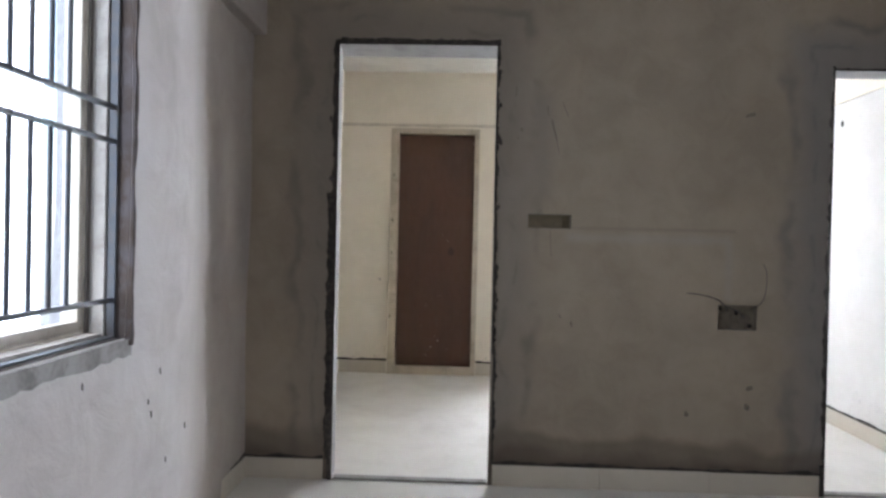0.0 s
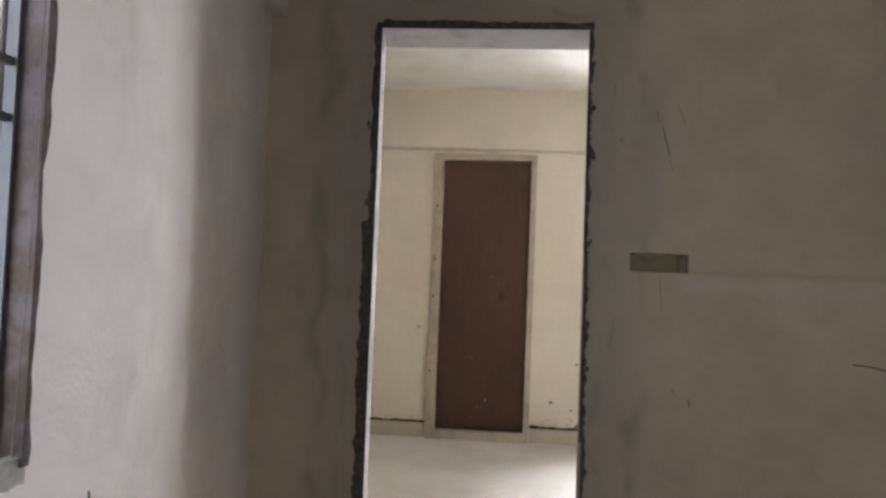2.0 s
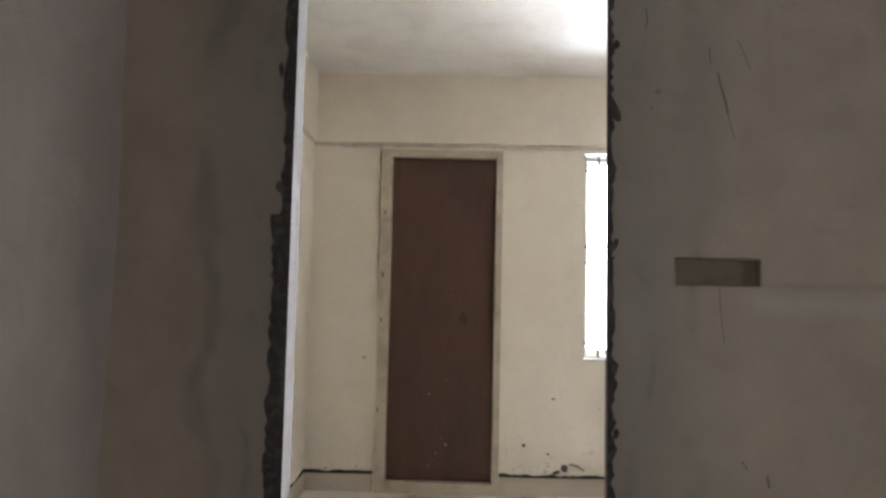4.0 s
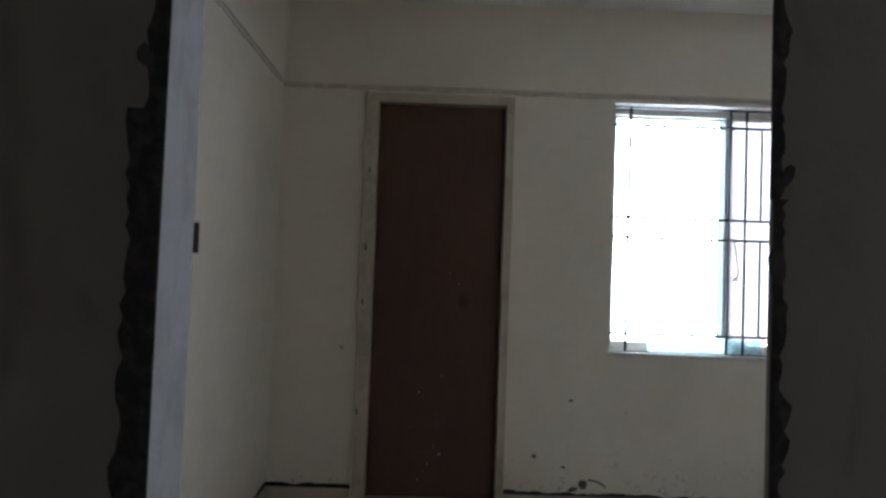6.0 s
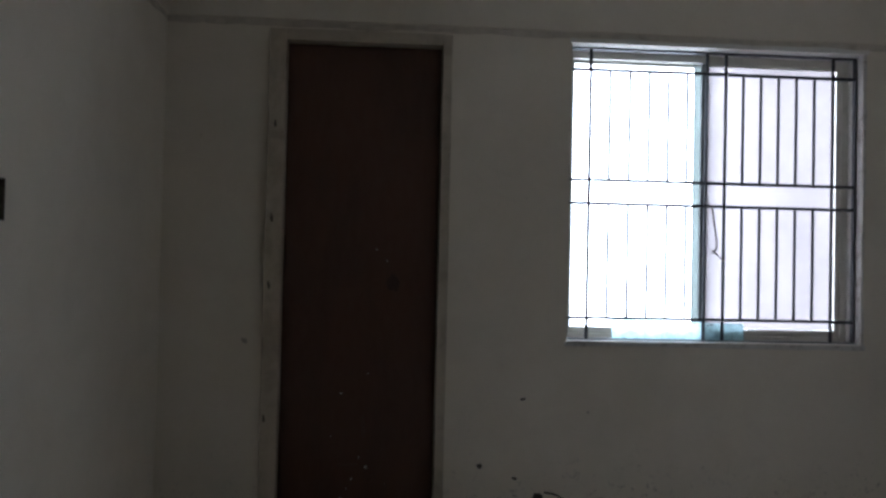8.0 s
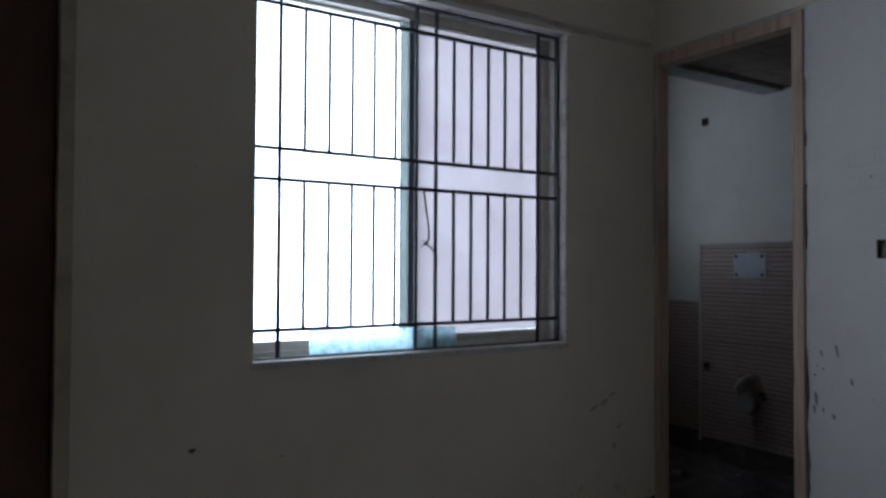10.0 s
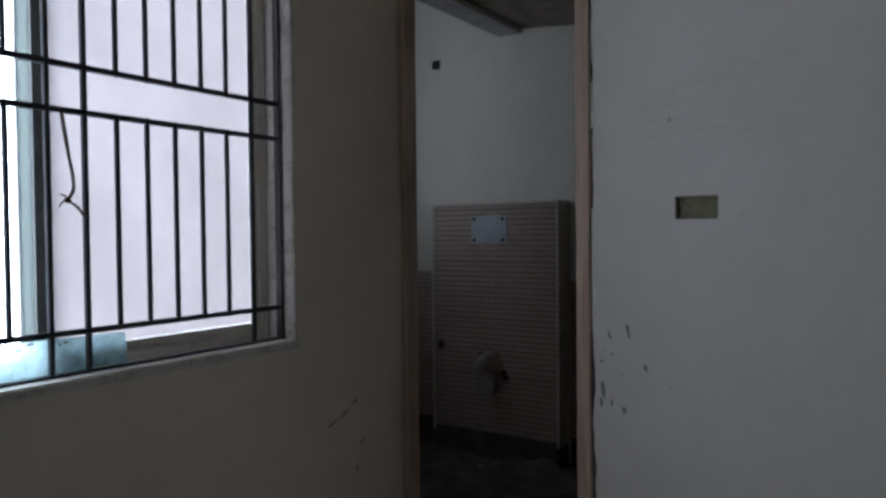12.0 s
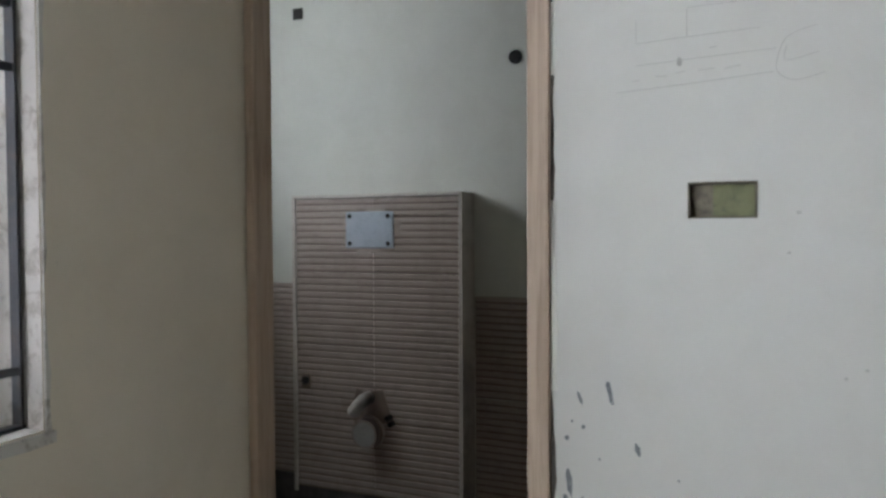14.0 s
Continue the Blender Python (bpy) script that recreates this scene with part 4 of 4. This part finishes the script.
part("halo", blot(6.99, 1.155, 0.13, 0.1, 0, rng, "y", CX - 0.0005, -0.0012, 16), M_HALO, plate, "smeared dull grout")
outlet = thing("toilet_outlet", "dusty grey flush pipe stub and drain outlet", "pipe")
part("pipe", tube(smooth_path([(CX, 7.0, 0.53), (CX - 0.035, 7.01, 0.525), (CX - 0.05, 7.03, 0.5), (CX - 0.05, 7.045, 0.475)]), 0.024, 12), M_ELBOW, outlet, smooth=True)
b = bmesh.new()
for r0, d in ((0.062, 0.02), (0.055, 0.05)):
    rod((CX + 0.002, 7.0, 0.4), (CX - d, 7.0, 0.4), r0, 20, b)
part("drain", b, M_PVC, outlet)
part("opening", rod((CX - 0.049, 7.0, 0.4), (CX - 0.052, 7.0, 0.4), 0.046, 20), M_CEMENT, outlet)
part("hole", blot(7.0, 0.47, 0.085, 0.11, 0, rng, "y", CX - 0.0005, -0.0015, 14), M_GROUT, outlet, "broken tile around the pipe")
part("bolt", rod((CX, 6.915, 0.462), (CX - 0.03, 6.915, 0.462), 0.011, 8), M_HOLE, outlet)
part("bolt", rod((CX, 6.905, 0.44), (CX - 0.025, 6.905, 0.44), 0.011, 8), M_HOLE, outlet)
inlet = thing("water_inlet", "small capped water inlet in ribbed tiles", "pipe")
part("socket", rod((CX + 0.002, 7.282, 0.575), (CX - 0.012, 7.282, 0.575), 0.016, 10), M_HOLE, inlet)
part("flange", box(CX - 0.004, CX + 0.001, 7.262, 7.302, 0.545, 0.6, 0.001), M_GROUT, inlet)

dado_l = thing("tile_dado", "ribbed brown wall tiles to waist height", "wall tiles", kind="structure")
tiled(dado_l, 3.72, 7.95, CL + 0.006, 0.15, 0.947, 0.3, 0.4)
dado_r = thing("tile_dado", "ribbed brown wall tiles to waist height", "wall tiles", kind="structure")
tiled(dado_r, 3.72, CRT - 0.006, 5.15, 0.15, 0.915, 0.3, 0.38)
part("mortar_bed", box(3.708, 3.72, CL + 0.01, 7.95, 0.02, 0.149), M_RUBBLE, wall_bath, "dark mortar bed under the tiles")
part("mortar_bed", box(3.708, 3.72, 5.15, CRT - 0.01, 0.02, 0.149), M_RUBBLE, wall_bath)
part("socket", box(3.714, 3.7195, 7.365, 7.41, 2.025, 2.07, 0.001), M_HOLE, wall_bath, "dark square conduit opening")
part("hole", rod((3.721, 6.463, 1.786), (3.715, 6.463, 1.786), 0.025, 18), M_HOLE, wall_bath, "dark round pipe opening")

# dust, mortar heaps and scraps on the bathroom floor
for i in range(34):
    x, y = rng.uniform(2.75, 3.55), rng.uniform(5.9, 7.5)
    b = bmesh.new()
    s = rng.uniform(0.012, 0.035)
    bmesh.ops.create_icosphere(b, subdivisions=2, radius=s, matrix=Matrix.Translation((0, 0, s * 0.25)))
    for v in b.verts:
        v.co += Vector((rng.uniform(-1, 1), rng.uniform(-1, 1), rng.uniform(-1, 1))) * s * 0.16
        v.co.z = max(v.co.z * 0.6, 0)
    ob = part("mortar_lump", b, M_RUBBLE if i % 4 else M_CEMENT)
    ob.matrix_basis = pose(x, y, 0.02, 0, 0, rng.uniform(0, 360))
    tagged(ob, "lump of dry mortar on the dark bathroom floor", "rubble", "rubble on the bathroom floor")
for x, y, rx, ry, hgt in ((3.25, 6.9, 0.3, 0.22, 0.05), (3.48, 6.72, 0.12, 0.3, 0.09), (3.5, 7.25, 0.1, 0.25, 0.08)):
    b = bmesh.new()
    n = 14
    grid = [[b.verts.new((x + rx * (2 * i / n - 1), y + ry * (2 * j / n - 1),
                          0.018 + hgt * max(0, 1 - (2 * i / n - 1) ** 2 - (2 * j / n - 1) ** 2) * (0.7 + 0.6 * noise.noise((i * 0.6, j * 0.6, x)))))
             for j in range(n + 1)] for i in range(n + 1)]
    for i in range(n):
        for j in range(n):
            b.faces.new((grid[i][j], grid[i + 1][j], grid[i + 1][j + 1], grid[i][j + 1]))
    tagged(part("dust_heap", b, M_RUBBLE, smooth=True), "low heap of grey cement dust on the bathroom floor", "rubble", kind="stuff")
